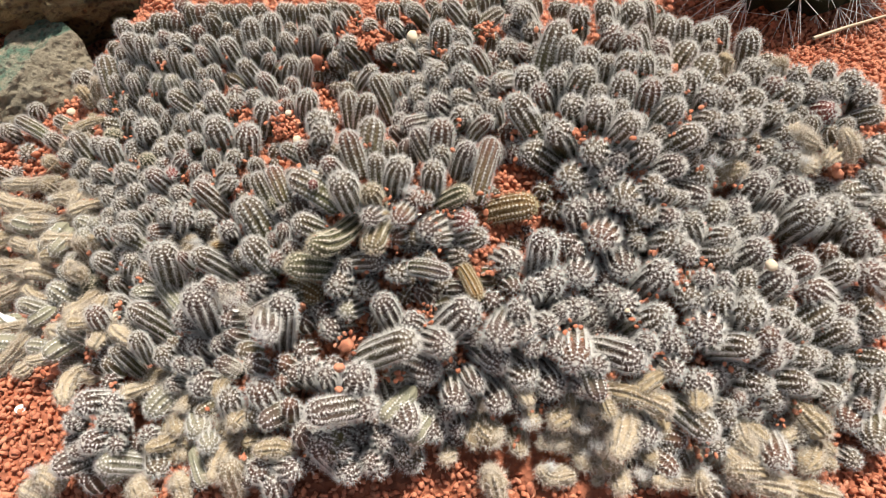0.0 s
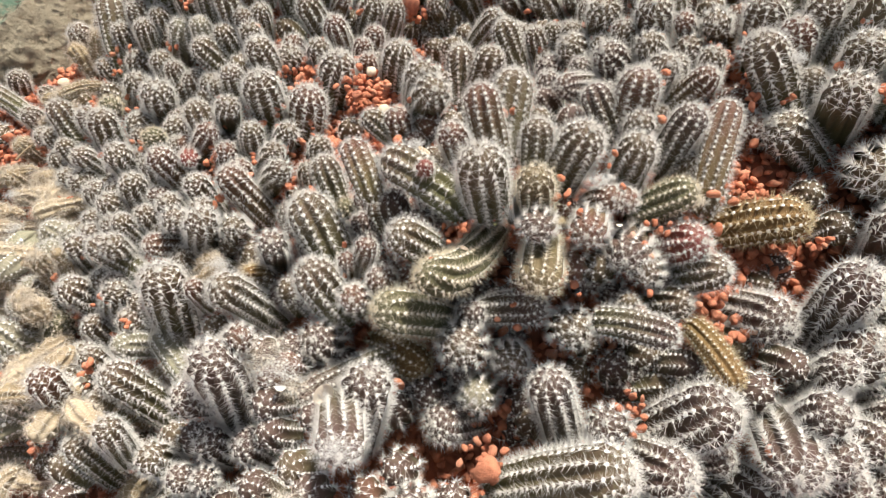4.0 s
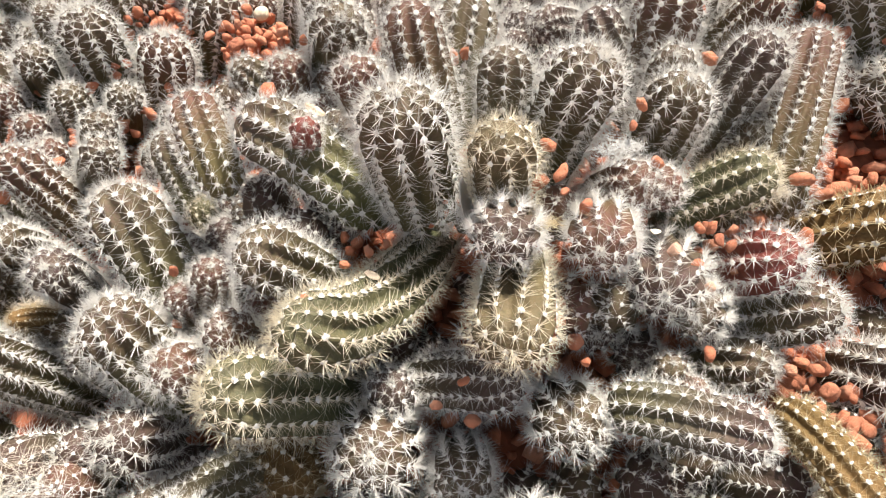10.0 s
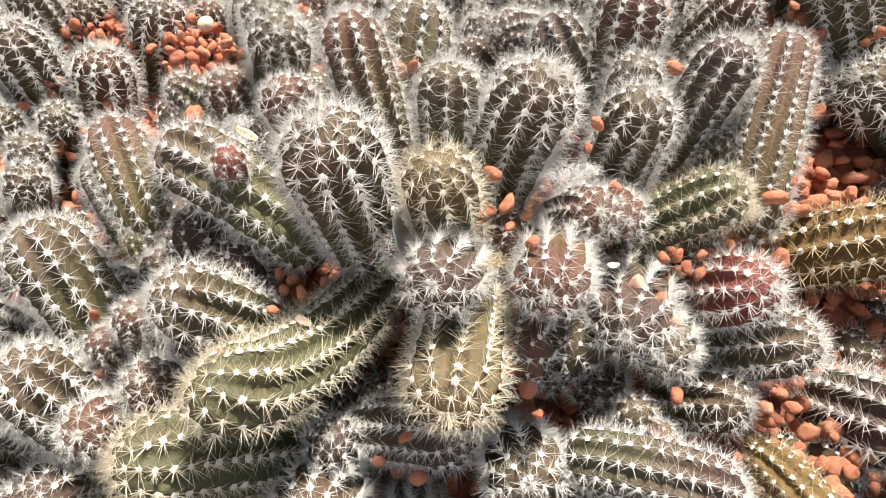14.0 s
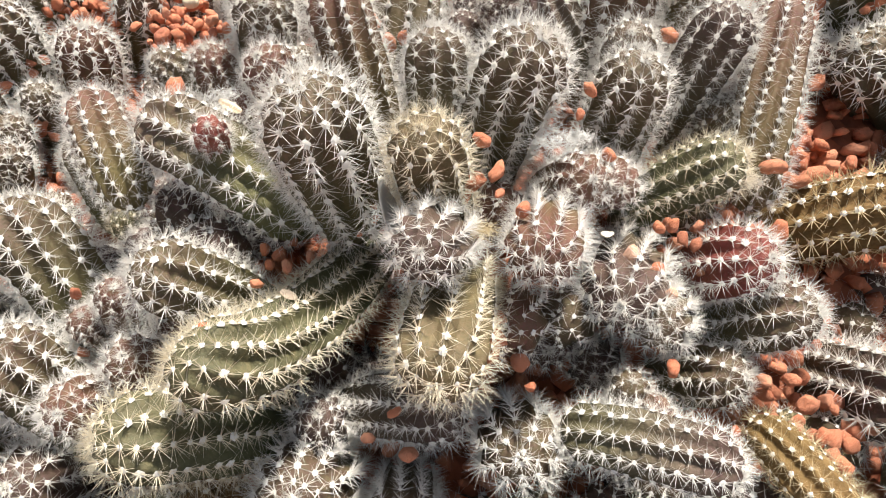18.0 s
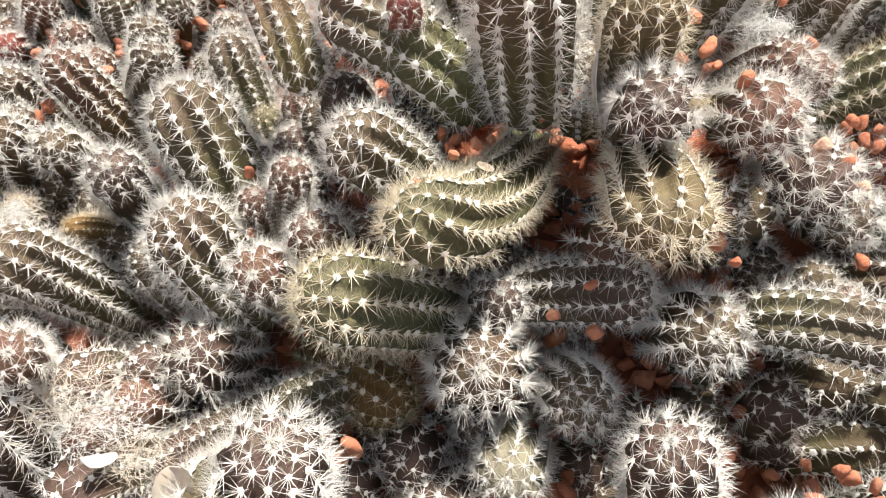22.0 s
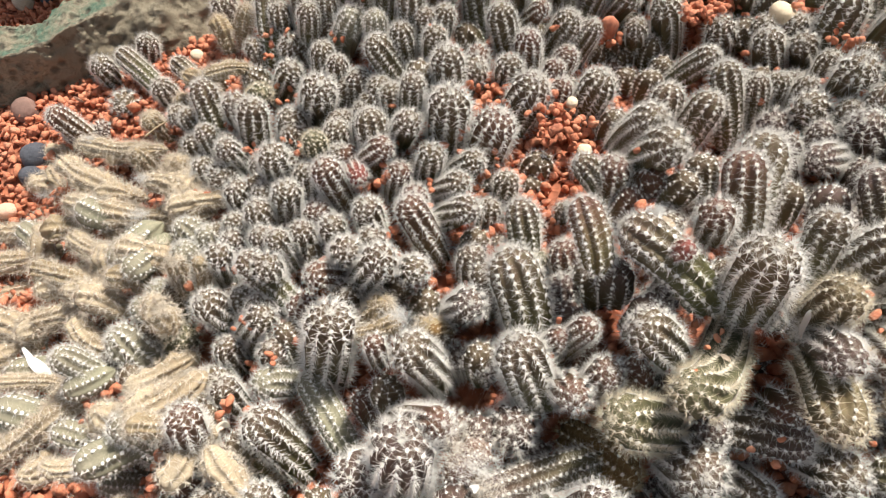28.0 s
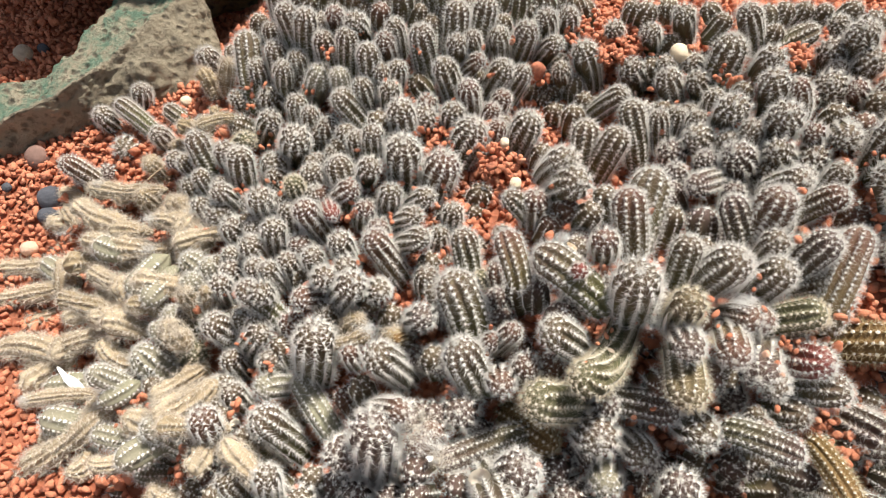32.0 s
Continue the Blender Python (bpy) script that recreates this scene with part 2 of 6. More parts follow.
def build_ground():
    fine = np.arange(-0.52, 0.521, 0.008)
    out = 0.52 + 0.008 * (1.16 ** np.arange(1, 49) - 1) / 0.16
    axis = np.concatenate([-out[::-1], fine, out])
    gx, gy = np.meshgrid(axis, axis + 0.28)
    x, y = gx.ravel(), gy.ravel()
    z = ground_z(x, y)
    z += ground_noise(x, y)
    n = len(axis)
    i = (np.arange(n - 1)[:, None] * n + np.arange(n - 1)).ravel()
    ob = new("ground", raw_mesh("ground", np.stack([x, y, z], 1), np.stack([i, i + 1, i + n + 1, i + n], 1), SOIL, True))
    return tagged(ob, "bed of crushed red lava gravel heaped under the cactus", "ground", kind="structure")


ground = build_ground()

# ---- cactus stems ----
rs = np.random.RandomState(7)


def centre_line(base, bend, tip, n):
    """Points along a stem, closer together towards its top; their directions and two side axes."""
    s = 1 - (1 - np.linspace(0, 1, n)) ** 1.7
    s = s[:, None]
    pts = (1 - s) ** 2 * base + 2 * s * (1 - s) * bend + s ** 2 * tip
    tan = unit(2 * (1 - s) * (bend - base) + 2 * s * (tip - bend))
    side = np.zeros_like(pts)
    ref = np.array([0.31, 0.95, 0.1])
    for k in range(n):
        ref = ref - tan[k] * (ref @ tan[k])
        ref /= np.linalg.norm(ref)
        side[k] = ref
    return pts, tan, side, np.cross(tan, side)


def octa(centres, normals, size, flat):
    """Small rounded dots."""
    a = unit(np.cross(normals, np.array([0.37, 0.21, 0.9])))
    b = np.cross(normals, a)
    size = size[:, None]
    p = [(math.cos(k * math.pi / 2.5), math.sin(k * math.pi / 2.5)) for k in range(5)]
    wild = rs.uniform(0.75, 1.2, (len(centres), 5, 1))
    v = np.concatenate([np.stack([centres + (a * x + b * y) * size * wild[:, k] for k, (x, y) in enumerate(p)], 1), (centres + normals * size * flat)[:, None]], 1)
    f = np.array([(k, (k + 1) % 5, 5) for k in range(5)])
    k = np.arange(len(centres))[:, None, None] * 6
    return v.reshape(-1, 3), (f[None] + k).reshape(-1, 3)


def needles(roots, ways, lengths, thick):
    """Thin spines, cross-shaped at the root."""
    a = unit(np.cross(ways, np.array([0.21, 0.83, 0.4])))
    b = np.cross(ways, a)
    t = thick[:, None]
    v = np.stack([roots + a * t, roots - a * t, roots + b * t, roots - b * t, roots + ways * lengths[:, None]], 1)
    f = np.array([(0, 1, 4), (2, 3, 4)])
    k = np.arange(len(roots))[:, None, None] * 5
    return v.reshape(-1, 3), (f[None] + k).reshape(-1, 3)


def stem_shape(base, bend, tip, r, ribs, depth, spines, dry, reach=0.55, show=9.0, thick=0.024, fine=False, short=False):
    """Arrays of a ribbed stem, its wool dots and its spines."""
    n, m = (30, ribs * 6) if fine else (10 if short else 22 if dry else 14, ribs * 4)
    step = 0.0008 + 0.21 * r
    quarter = 1.63 * r
    pts, tan, u, w = centre_line(base, bend, tip, n)
    run = np.concatenate([[0], np.cumsum(np.linalg.norm(np.diff(pts, axis=0), axis=1))])
    left = run[-1] - run
    cap = 1.08 * r
    q = np.clip(left / cap, 0, 1)
    prof = r * np.sqrt(np.clip(1 - (1 - q) ** 2, 0, 1))
    prof *= 0.86 + 0.14 * np.clip(run / (0.45 * run[-1]), 0, 1)
    if dry:
        prof *= 0.95 + 0.12 * np.sin(run / r * 1.3 + rs.rand() * 6) + rs.uniform(-0.03, 0.03, n)
        prof *= 0.72 + 0.28 * np.clip(run / (0.35 * run[-1]), 0, 1)
    prof *= np.sqrt(np.clip(run / (0.7 * r), 0.03, 1))      # rounded off at the foot
    prof = np.maximum(prof, 0.0002)
    twist = rs.uniform(-0.10, 0.10) / r
    th = np.arange(m) * 2 * np.pi / m
    groove = (0.5 - 0.5 * np.cos(ribs * th))
    rad = prof[:, None] * (1 - depth * groove[None] * np.clip(q * 1.6, 0.15, 1)[:, None])
    # each rib swells under its areoles
    reached = np.where(left < cap, quarter * np.arccos(np.clip(1 - left / cap, -1, 1)) * 2 / np.pi, left - cap + quarter)
    odd = (np.rint(th * ribs / (2 * np.pi)) % 2)[None]
    swell = np.cos(2 * np.pi * ((reached[:, None] - 0.12 * r) / step - 0.5 * odd))
    rad *= 1 + 0.035 * swell * (1 - groove[None]) * np.clip(q * 2, 0, 1)[:, None]
    if dry:      # shrunken, with dents and knots
        lump_s = rs.uniform(0, 6.28, 6)
        for w1, w2, w3 in ((1.9, 1, 0), (3.1, 2, 2), (5.3, 1, 4)):
            rad *= 1 + 0.09 * np.sin(run[:, None] / r * w1 + w2 * th[None] + lump_s[w3]) * np.clip(q * 2, 0, 1)[:, None]
        rad *= 1 + rs.uniform(-0.03, 0.03, rad.shape)
    ang = th[None] + (twist * run)[:, None]
    v = pts[:, None] + rad[..., None] * (np.cos(ang)[..., None] * u[:, None] + np.sin(ang)[..., None] * w[:, None])
    v = np.concatenate([v.reshape(-1, 3)])
    i = (np.arange(n - 1)[:, None] * m + np.arange(m)).ravel()
    j = (np.arange(n - 1)[:, None] * m + (np.arange(m) + 1) % m).ravel()
    f = np.stack([i, j, j + m, i + m], 1)
    along = np.repeat(run / run[-1], m)
    # areoles along the rib crests
    rows = np.arange(0.12 * r, min(run[-1] * 0.98, show) + quarter - cap, step)
    roots, ways, size = [], [], []
    for k in range(ribs):
        d = rows + (step * 0.5 if k % 2 else 0) + rs.uniform(-0.1, 0.1, len(rows)) * step
        if dry:
            d = d[rs.rand(len(d)) < 0.85]
        if k % 2:
            d = d[d > 0.42 * r]
        d = np.where(d < quarter, cap * (1 - np.cos(np.minimum(d / quarter, 1) * np.pi / 2)), d - quarter + cap)
        d = np.clip(d, 0.002 * r, run[-1])
        at = np.clip(run[-1] - d, 0, run[-1])
        px = np.stack([np.interp(at, run, pts[:, c]) for c in range(3)], 1)
        tx = unit(np.stack([np.interp(at, run, tan[:, c]) for c in range(3)], 1))
        ux = np.stack([np.interp(at, run, u[:, c]) for c in range(3)], 1)
        wx = np.stack([np.interp(at, run, w[:, c]) for c in range(3)], 1)
        qq = np.clip(d / cap, 0, 1)
        a = k * 2 * np.pi / ribs + twist * at
        rr = np.interp(at, run, prof)
        if not dry:
            rr = np.where(d < cap, r * np.sqrt(np.clip(1 - (1 - np.minimum(d / cap, 1)) ** 2, 0, 1)), rr)
        out = np.cos(a)[:, None] * ux + np.sin(a)[:, None] * wx
        roots.append(px + out * rr[:, None])
        ways.append(unit(out * np.sqrt(np.clip(1 - (1 - qq) ** 2, 0.02, 1))[:, None] + tx * (1 - qq)[:, None]))
        size.append(np.where(d < cap * 0.25, 0.72, np.where(d < cap * 0.6, 0.92, 1.0)))
    roots, ways, size = np.concatenate(roots), np.concatenate(ways), np.concatenate(size)
    bare = ways[:, 2] > -0.35        # the undersides that lie on other stems are worn bare
    roots, ways, size = roots[bare], ways[bare], size[bare]
    wool = octa(roots + ways * 0.01 * r, ways, r * (0.085 if dry else 0.095 if fine else 0.100) * size * rs.uniform(0.75, 1.2, len(roots)), 0.7)
    k = spines
    a = unit(np.cross(ways, np.array([0.3, 0.2, 0.93])))
    b = np.cross(ways, a)
    phi = (np.arange(k)[None] + rs.uniform(-0.35, 0.35, (len(roots), k))) * 2.399 + rs.rand(len(roots), 1) * 6.28
    lean = np.where(np.arange(k)[None] < max(2, k // 3), rs.uniform(0.15, 0.7, (len(roots), k)), rs.uniform(0.75, 1.38, (len(roots), k)))
    way = ways[:, None] * np.cos(lean)[..., None] + (a[:, None] * np.cos(phi)[..., None] + b[:, None] * np.sin(phi)[..., None]) * np.sin(lean)[..., None]
    lens = (0.0010 + 0.42 * r) * reach / 0.6 * rs.uniform(0.55, 1.15, phi.shape) * size[:, None] ** 0.5
    if dry:      # short spines, and long matted hairs among them
        lens[:, -6:] *= rs.uniform(1.0, 1.7, lens[:, -6:].shape)
        way = unit(way * np.array(0.8) + rs.uniform(-0.6, 0.6, way.shape))
    rt = np.repeat(roots, k, axis=0)
    spine = needles(rt, unit(way.reshape(-1, 3)), lens.ravel(), np.full(len(rt), r * thick))
    return (v, f, along), wool, spine


KINDS = {
    "g": ("finger_cactus", "grey-green ribbed peanut cactus stem with white spines"),
    "G": ("green_finger_cactus", "fresh green ribbed peanut cactus stem with cream spines"),
    "r": ("red_finger_cactus", "reddish-brown tinged ribbed cactus stem with white spines"),
    "R": ("red_finger_cactus", "deep red sunburnt cactus stem with white spines"),
    "p": ("dusky_finger_cactus", "dusky purple-brown cactus stem covered in white spines"),
    "b": ("dried_finger_cactus", "withered brown cactus stem with straw spines lying in gravel"),
    "y": ("dried_finger_cactus", "shrivelled straw-yellow cactus stem with matted spines"),
    "d": ("dried_finger_cactus", "bleached dead cactus stem, wrinkled and cream coloured"),
    "c": ("tawny_finger_cactus", "tawny olive cactus stem thick with cream spines"),
    "q": ("pale_finger_cactus", "pale grey-green cactus stem in a woolly white coat"),
}
NEAR = Vector((-0.05, 0.22))
PLANTED = []      # top, foot, radius and kind of every stem


def stem(kind, x, y, z, bx, by, bz, r, sag=0.0, mx=None, my=None, mz=None):
    """One stem, in tenths of a millimetre: its top, the foot that shows, its radius."""
    tip, foot, r = np.array((x, y, z)) * 1e-4, np.array((bx, by, bz)) * 1e-4, r * 1e-5 * (0.95 if kind in "yd" else 1.0)
    dry = kind in "yd"
    way = unit(foot - tip)
    down = np.array((0, 0, -1.0))
    if kind == "d":
        deep = foot + way * r * 0.8 + down * 0.4 * r
        ctrl = 0.5 * (deep + tip)
    elif mx is not None:
        mid = np.array((mx, my, mz)) * 1e-4
        deep = foot + unit(foot - mid) * r * 0.6 + down * 0.6 * r
        ctrl = mid * 2 - 0.5 * (deep + tip)
    else:      # the stem runs through its foot and then turns down into the heap
        deep = foot + way * r * 0.9 + down * r * 1.0
        ctrl = foot + 0.6 * (foot - deep) * np.array((1, 1, 0.6)) + 0.2 * (foot - tip) + (0, 0, sag * 1e-4)
        ctrl = ctrl + rs.uniform(-0.25, 0.25, 3) * r
    close = (Vector(tip[:2]) - NEAR).length < 0.105
    ribs = 8 if r < 0.0036 else 10 if r < 0.0075 else 11
    if dry:
        ctrl = ctrl + rs.uniform(-1.8, 1.8, 3) * r * np.array((1, 1, 0.4))
    body, wool, spine = stem_shape(deep, ctrl, tip, r, ribs, 0.36 if dry else 0.23, (18 if close else 10) if not dry else 13, dry, 0.70 if dry else 0.60 if close else 0.63,
                                   float(np.linalg.norm(tip - foot)) + (4.0 if dry else 1.2) * r, 0.0125 if dry else 0.0084 if close else 0.0145, close)
    PLANTED.append((tip, foot, r, kind))
    name, label = KINDS[kind]
    if r < 0.0032:
        name, label = "cactus_pup", "small round cactus offset bristling with white spines"
    ob = tagged(new(name), label, "cactus", "stems of the cactus clump")
    ob.location = deep
    part("body", raw_mesh("body", body[0] - deep, body[1], SKINS[kind], True, body[2]), ob)
    part("areole_wool", raw_mesh("areole_wool", wool[0] - deep, wool[1], WOOL if not dry else SPINE_DRY), ob, "white woolly areoles")
    part("spine_coat", raw_mesh("spine_coat", spine[0] - deep, spine[1], SPINE_DRY if dry else {"b": SPINE_YELLOW, "G": SPINE_CREAM, "c": SPINE_CREAM}.get(kind, SPINE)), ob, "fine radiating spines")
    return ob


stem("r", -613, 2855, 1288, -543, 2729, 1124, 668)
stem("g", -601, 2402, 1378, -558, 2418, 1180, 830)
stem("g", -941, 2585, 1170, -700, 2458, 1108, 740)
stem("R", -775, 2458, 1262, -785, 2485, 1215, 310)
stem("r", -1075, 2660, 1165, -1000, 2520, 1110, 560)
stem("r", -1377, 3240, 946, -1434, 3203, 733, 853)
stem("g", -1078, 2951, 1044, -994, 2963, 959, 503)
stem("r", -946, 2963, 1063, -936, 2977, 913, 599)
stem("g", -779, 2954, 1184, -841, 3050, 1007, 741)
stem("r", -707, 2591, 1300, -674, 2624, 1187, 530)
stem("g", -1424, 3002, 912, -1522, 3092, 717, 500)
stem("g", -1463, 2887, 905, -1579, 2981, 698, 500)
stem("g", -1403, 2758, 920, -1531, 2836, 711, 520)
stem("g", -1281, 2530, 1005, -1167, 2405, 840, 860)
stem("g", -1250, 2815, 940, -1200, 2720, 810, 600)
stem("p", -779, 2445, 1109, -778, 2486, 1021, 358)
stem("g", -406, 2614, 1336, -394, 2557, 1188, 570)
stem("g", -463, 3085, 1179, -484, 2878, 1007, 849)
stem("g", -238, 2518, 1380, -304, 2549, 1116, 751)
stem("g", -53, 2558, 1306, -61, 2585, 1082, 655)
stem("g", -26, 2731, 1245, -10, 2771, 1114, 540)
stem("p", 170, 2740, 1290, 105, 2720, 1110, 640)
stem("r", 310, 2848, 1232, 232, 2554, 1064, 610)
stem("p", -181, 2946, 1222, -109, 2860, 1130, 606)
stem("r", -3, 2928, 1314, -42, 2845, 1096, 790)
stem("G", 157, 2499, 1142, 4, 2503, 1028, 611)
stem("g", 196, 2653, 1114, 151, 2720, 988, 562)
stem("c", -424, 2330, 1362, -391, 2377, 1131, 585)
stem("p", -428, 2158, 1302, -392, 2320, 1150, 540)
stem("c", -408, 2020, 1195, -368, 2270, 1075, 670)
stem("G", -771, 2087, 1175, -540, 2470, 960, 680, 0, -655, 2181, 1050)
stem("g", -883, 2256, 1155, -765, 2290, 1030, 650)
stem("G", -915, 2020, 1040, -734, 2114, 860, 740)
stem("g", -1200, 2231, 990, -1105, 2180, 820, 770)
stem("r", -981, 2313, 1018, -1020, 2326, 860, 404)
stem("r", -1060, 2290, 959, -1077, 2318, 824, 364)
stem("r", -924, 2172, 1021, -924, 2213, 858, 531)
stem("p", -607, 2096, 953, -614, 2118, 747, 488)
stem("g", -638, 1960, 925, -640, 2105, 700, 800)
stem("p", -365, 2081, 985, -530, 2152, 875, 600)
stem("g", -282, 2005, 985, -262, 2140, 800, 680)
stem("r", -265, 2174, 1257, -210, 2361, 1127, 570)
stem("p", -113, 2209, 1092, -8, 2430, 929, 731)
stem("g", -51, 2190, 1052, 39, 2334, 907, 547)
stem("r", -160, 2351, 1236, -197, 2443, 1111, 504)
stem("r", -103, 2365, 1195, -107, 2503, 1101, 457)
stem("R", 163, 2304, 1087, 73, 2395, 898, 685)
stem("g", 250, 2237, 1021, 144, 2311, 860, 644)
stem("g", 138, 2168, 922, 59, 2247, 785, 616)
stem("g", -90, 2122, 1004, -83, 2128, 880, 330)
stem("r", -55, 2058, 1006, -61, 2119, 923, 274)
stem("p", -145, 2039, 995, -105, 2099, 885, 329)
stem("p", 40, 1968, 1008, -150, 2048, 985, 530)
stem("p", -368, 1849, 952, -253, 1799, 559, 694)
stem("p", -199, 1711, 951, -105, 1760, 636, 650)
stem("g", -470, 1915, 905, -462, 2080, 690, 560)
stem("p", -675, 1976, 630, -705, 2171, 380, 705)
stem("q", -590, 1830, 800, -540, 1960, 640, 600)
stem("p", -632, 1925, 735, -640, 2010, 640, 330)
stem("b", -1450, 2270, 860, -1430, 2330, 790, 230)
stem("b", -760, 1975, 715, -930, 2100, 680, 640)
stem("p", -910, 1795, 1029, -994, 1756, 637, 779)
stem("p", -1158, 2022, 828, -1135, 2142, 542, 737)
stem("r", -1009, 2083, 997, -1012, 2187, 804, 523)
stem("G", -1162, 2675, 820, -1120, 2686, 678, 480)
stem("r", -1651, 2738, 925, -1520, 2707, 670, 610)
stem("g", -1797, 2735, 868, -1775, 2787, 606, 560)
stem("r", -2010, 2883, 877, -1947, 2934, 632, 590)
stem("R", -1859, 2868, 836, -1945, 3057, 704, 400)
stem("r", -1782, 3015, 900, -1915, 3059, 680, 530)
stem("g", -1576, 3188, 1053, -1579, 3234, 713, 835)
stem("g", -1258, 3442, 982, -1336, 3437, 675, 855)
stem("g", -1511, 3501, 954, -1596, 3593, 754, 663)
stem("g", -1603, 3019, 913, -1650, 3047, 653, 540)
stem("g", -1706, 3093, 977, -1784, 3190, 771, 546)
stem("g", -1906, 3159, 926, -1830, 3092, 725, 619)
stem("g", -2163, 3344, 857, -2266, 3459, 584, 775)
stem("g", -2297, 3305, 715, -2325, 3303, 553, 691)
stem("G", -2472, 3403, 696, -2600, 3519, 526, 536)
stem("g", -2472, 3282, 750, -2485, 3273, 537, 682)
stem("g", -2256, 2969, 798, -2297, 3033, 569, 619)
stem("g", -1746, 3309, 997, -1761, 3330, 828, 523)
stem("g", -2154, 2847, 745, -2192, 2871, 501, 600)
stem("g", -2266, 2760, 698, -2260, 2800, 444, 580)
stem("g", -1788, 2496, 896, -1852, 2606, 720, 517)
stem("g", -1658, 2477, 934, -1796, 2555, 592, 640)
stem("g", -1544, 2462, 898, -1593, 2594, 715, 508)
stem("r", -1919, 2430, 800, -1833, 2553, 624, 500)
stem("g", -2093, 2468, 762, -2150, 2568, 493, 540)
stem("p", -1343, 2331, 981, -1410, 2454, 705, 540)
stem("g", -1512, 2157, 951, -1416, 2240, 599, 660)
stem("g", -1781, 2262, 874, -1829, 2245, 504, 850)
stem("g", -2076, 2345, 619, -2233, 2380, 358, 553)
stem("p", -1453, 1877, 974, -1457, 1873, 474, 910)
stem("r", -1352, 1937, 982, -1497, 2026, 732, 480)
stem("p", -1590, 1798, 775, -1550, 1913, 538, 705)
stem("b", 203, 1825, 975, 131, 2034, 965, 440)
stem("p", 166, 1756, 1010, -27, 1774, 645, 937)
stem("p", -1133, 2480, 881, -1142, 2553, 756, 383)
stem("g", -987, 3563, 965, -1026, 3561, 788, 773)
stem("g", -836, 3086, 1174, -889, 3211, 949, 676)
stem("g", -3637, 3794, 368, -3662, 3891, 125, 613)
stem("g", -3416, 3587, 274, -3531, 3825, 54, 725)
stem("g", -3470, 4055, 374, -3548, 4076, 130, 616)
stem("g", -3559, 3896, 372, -3319, 3783, 289, 568)
stem("g", -3253, 3910, 359, -3110, 3862, 296, 533)
stem("g", -3018, 4138, 628, -3015, 4266, 409, 691)
stem("y", -2798, 4048, 690, -2834, 3976, 538, 504)
stem("y", -3023, 4070, 573, -2966, 4023, 434, 554)
stem("g", -2647, 4046, 900, -2570, 3808, 650, 733)
stem("g", -2661, 3743, 684, -2663, 3852, 515, 512)
stem("g", -2453, 3735, 747, -2476, 3840, 487, 689)
stem("g", -2652, 3597, 627, -2524, 3650, 476, 633)
stem("g", -2386, 3571, 735, -2483, 3627, 505, 611)
stem("g", -2789, 3421, 695, -2714, 3315, 465, 637)
stem("g", -2586, 3328, 706, -2605, 3396, 490, 593)
stem("g", -3172, 3624, 441, -3178, 3705, 240, 585)
stem("y", -2973, 3581, 569, -2853, 3562, 530, 483)
stem("y", -2789, 3468, 671, -2661, 3596, 669, 401)
stem("y", -3236, 3486, 317, -3132, 3524, 265, 505)
stem("g", -2976, 3392, 485, -2952, 3486, 337, 541)
stem("r", -3667, 3371, 372, -3558, 3408, 155, 592)
stem("p", -3624, 3373, 244, -3589, 3464, 60, 575)
stem("p", -3490, 3456, 213, -3582, 3543, 37, 482)
stem("d", -3505, 3284, 254, -3030, 3283, 345, 532)
stem("g", -2303, 3241, 675, -2234, 3263, 519, 586)
stem("g", -2537, 3073, 666, -2521, 3154, 496, 516)
stem("g", -2554, 3008, 571, -2550, 3100, 308, 695)
stem("g", -2441, 2919, 599, -2420, 2967, 393, 622)
stem("G", -2115, 3067, 824, -2112, 3088, 676, 491)
stem("d", -3540, 3182, 222, -3075, 3063, 245, 724)
stem("d", -3765, 3144, 33, -3607, 3040, -26, 769)
stem("d", -3364, 2925, 242, -2845, 2945, 292, 706)
stem("d", -2948, 2996, 399, -2664, 2939, 402, 608)
stem("y", -2920, 3171, 407, -2856, 3181, 267, 593)
stem("y", -3118, 3204, 380, -3129, 3175, 219, 571)
stem("d", -3997, 2823, -56, -3589, 2883, -5, 585)
stem("d", -3920, 2644, -100, -3477, 2749, 15, 590)
stem("d", -3245, 2752, 225, -2855, 2674, 306, 551)
stem("y", -3426, 2625, 88, -2991, 2519, 180, 590)
stem("y", -2844, 2470, 432, -2703, 2483, 381, 495)
stem("q", -2647, 2753, 502, -2506, 2721, 374, 594)
stem("d", -3069, 2456, 97, -3314, 2367, 49, 628)
stem("q", -2747, 2281, 357, -2517, 2216, 135, 780)
stem("G", -2439, 2322, 361, -2643, 2330, 69, 674)
stem("q", -2869, 2114, 421, -2749, 2130, 203, 567)
stem("d", -3703, 2304, -34, -3284, 2299, -7, 729)
stem("g", -2351, 2376, 580, -2296, 2434, 294, 640)
stem("g", -2107, 2416, 609, -2213, 2341, 319, 561)
stem("g", -2220, 2514, 716, -2055, 2464, 538, 556)
stem("g", -2336, 2544, 660, -2376, 2592, 423, 519)
stem("g", -2110, 2599, 764, -2092, 2618, 585, 457)
stem("y", -2505, 2500, 613, -2498, 2456, 484, 393)
stem("y", -2397, 2497, 650, -2402, 2464, 535, 337)
stem("d", -2546, 2360, 526, -2494, 2320, 453, 625)
stem("g", -2255, 2278, 458, -2226, 2279, 253, 520)
stem("g", -2283, 2169, 412, -2201, 2126, 205, 707)
stem("q", -2031, 2101, 546, -1970, 2206, 400, 583)
stem("q", -1885, 2194, 520, -1701, 2007, 509, 560)
stem("r", -2180, 1909, 704, -2173, 1877, 386, 601)
stem("q", -2483, 1906, 485, -2422, 1889, 236, 541)
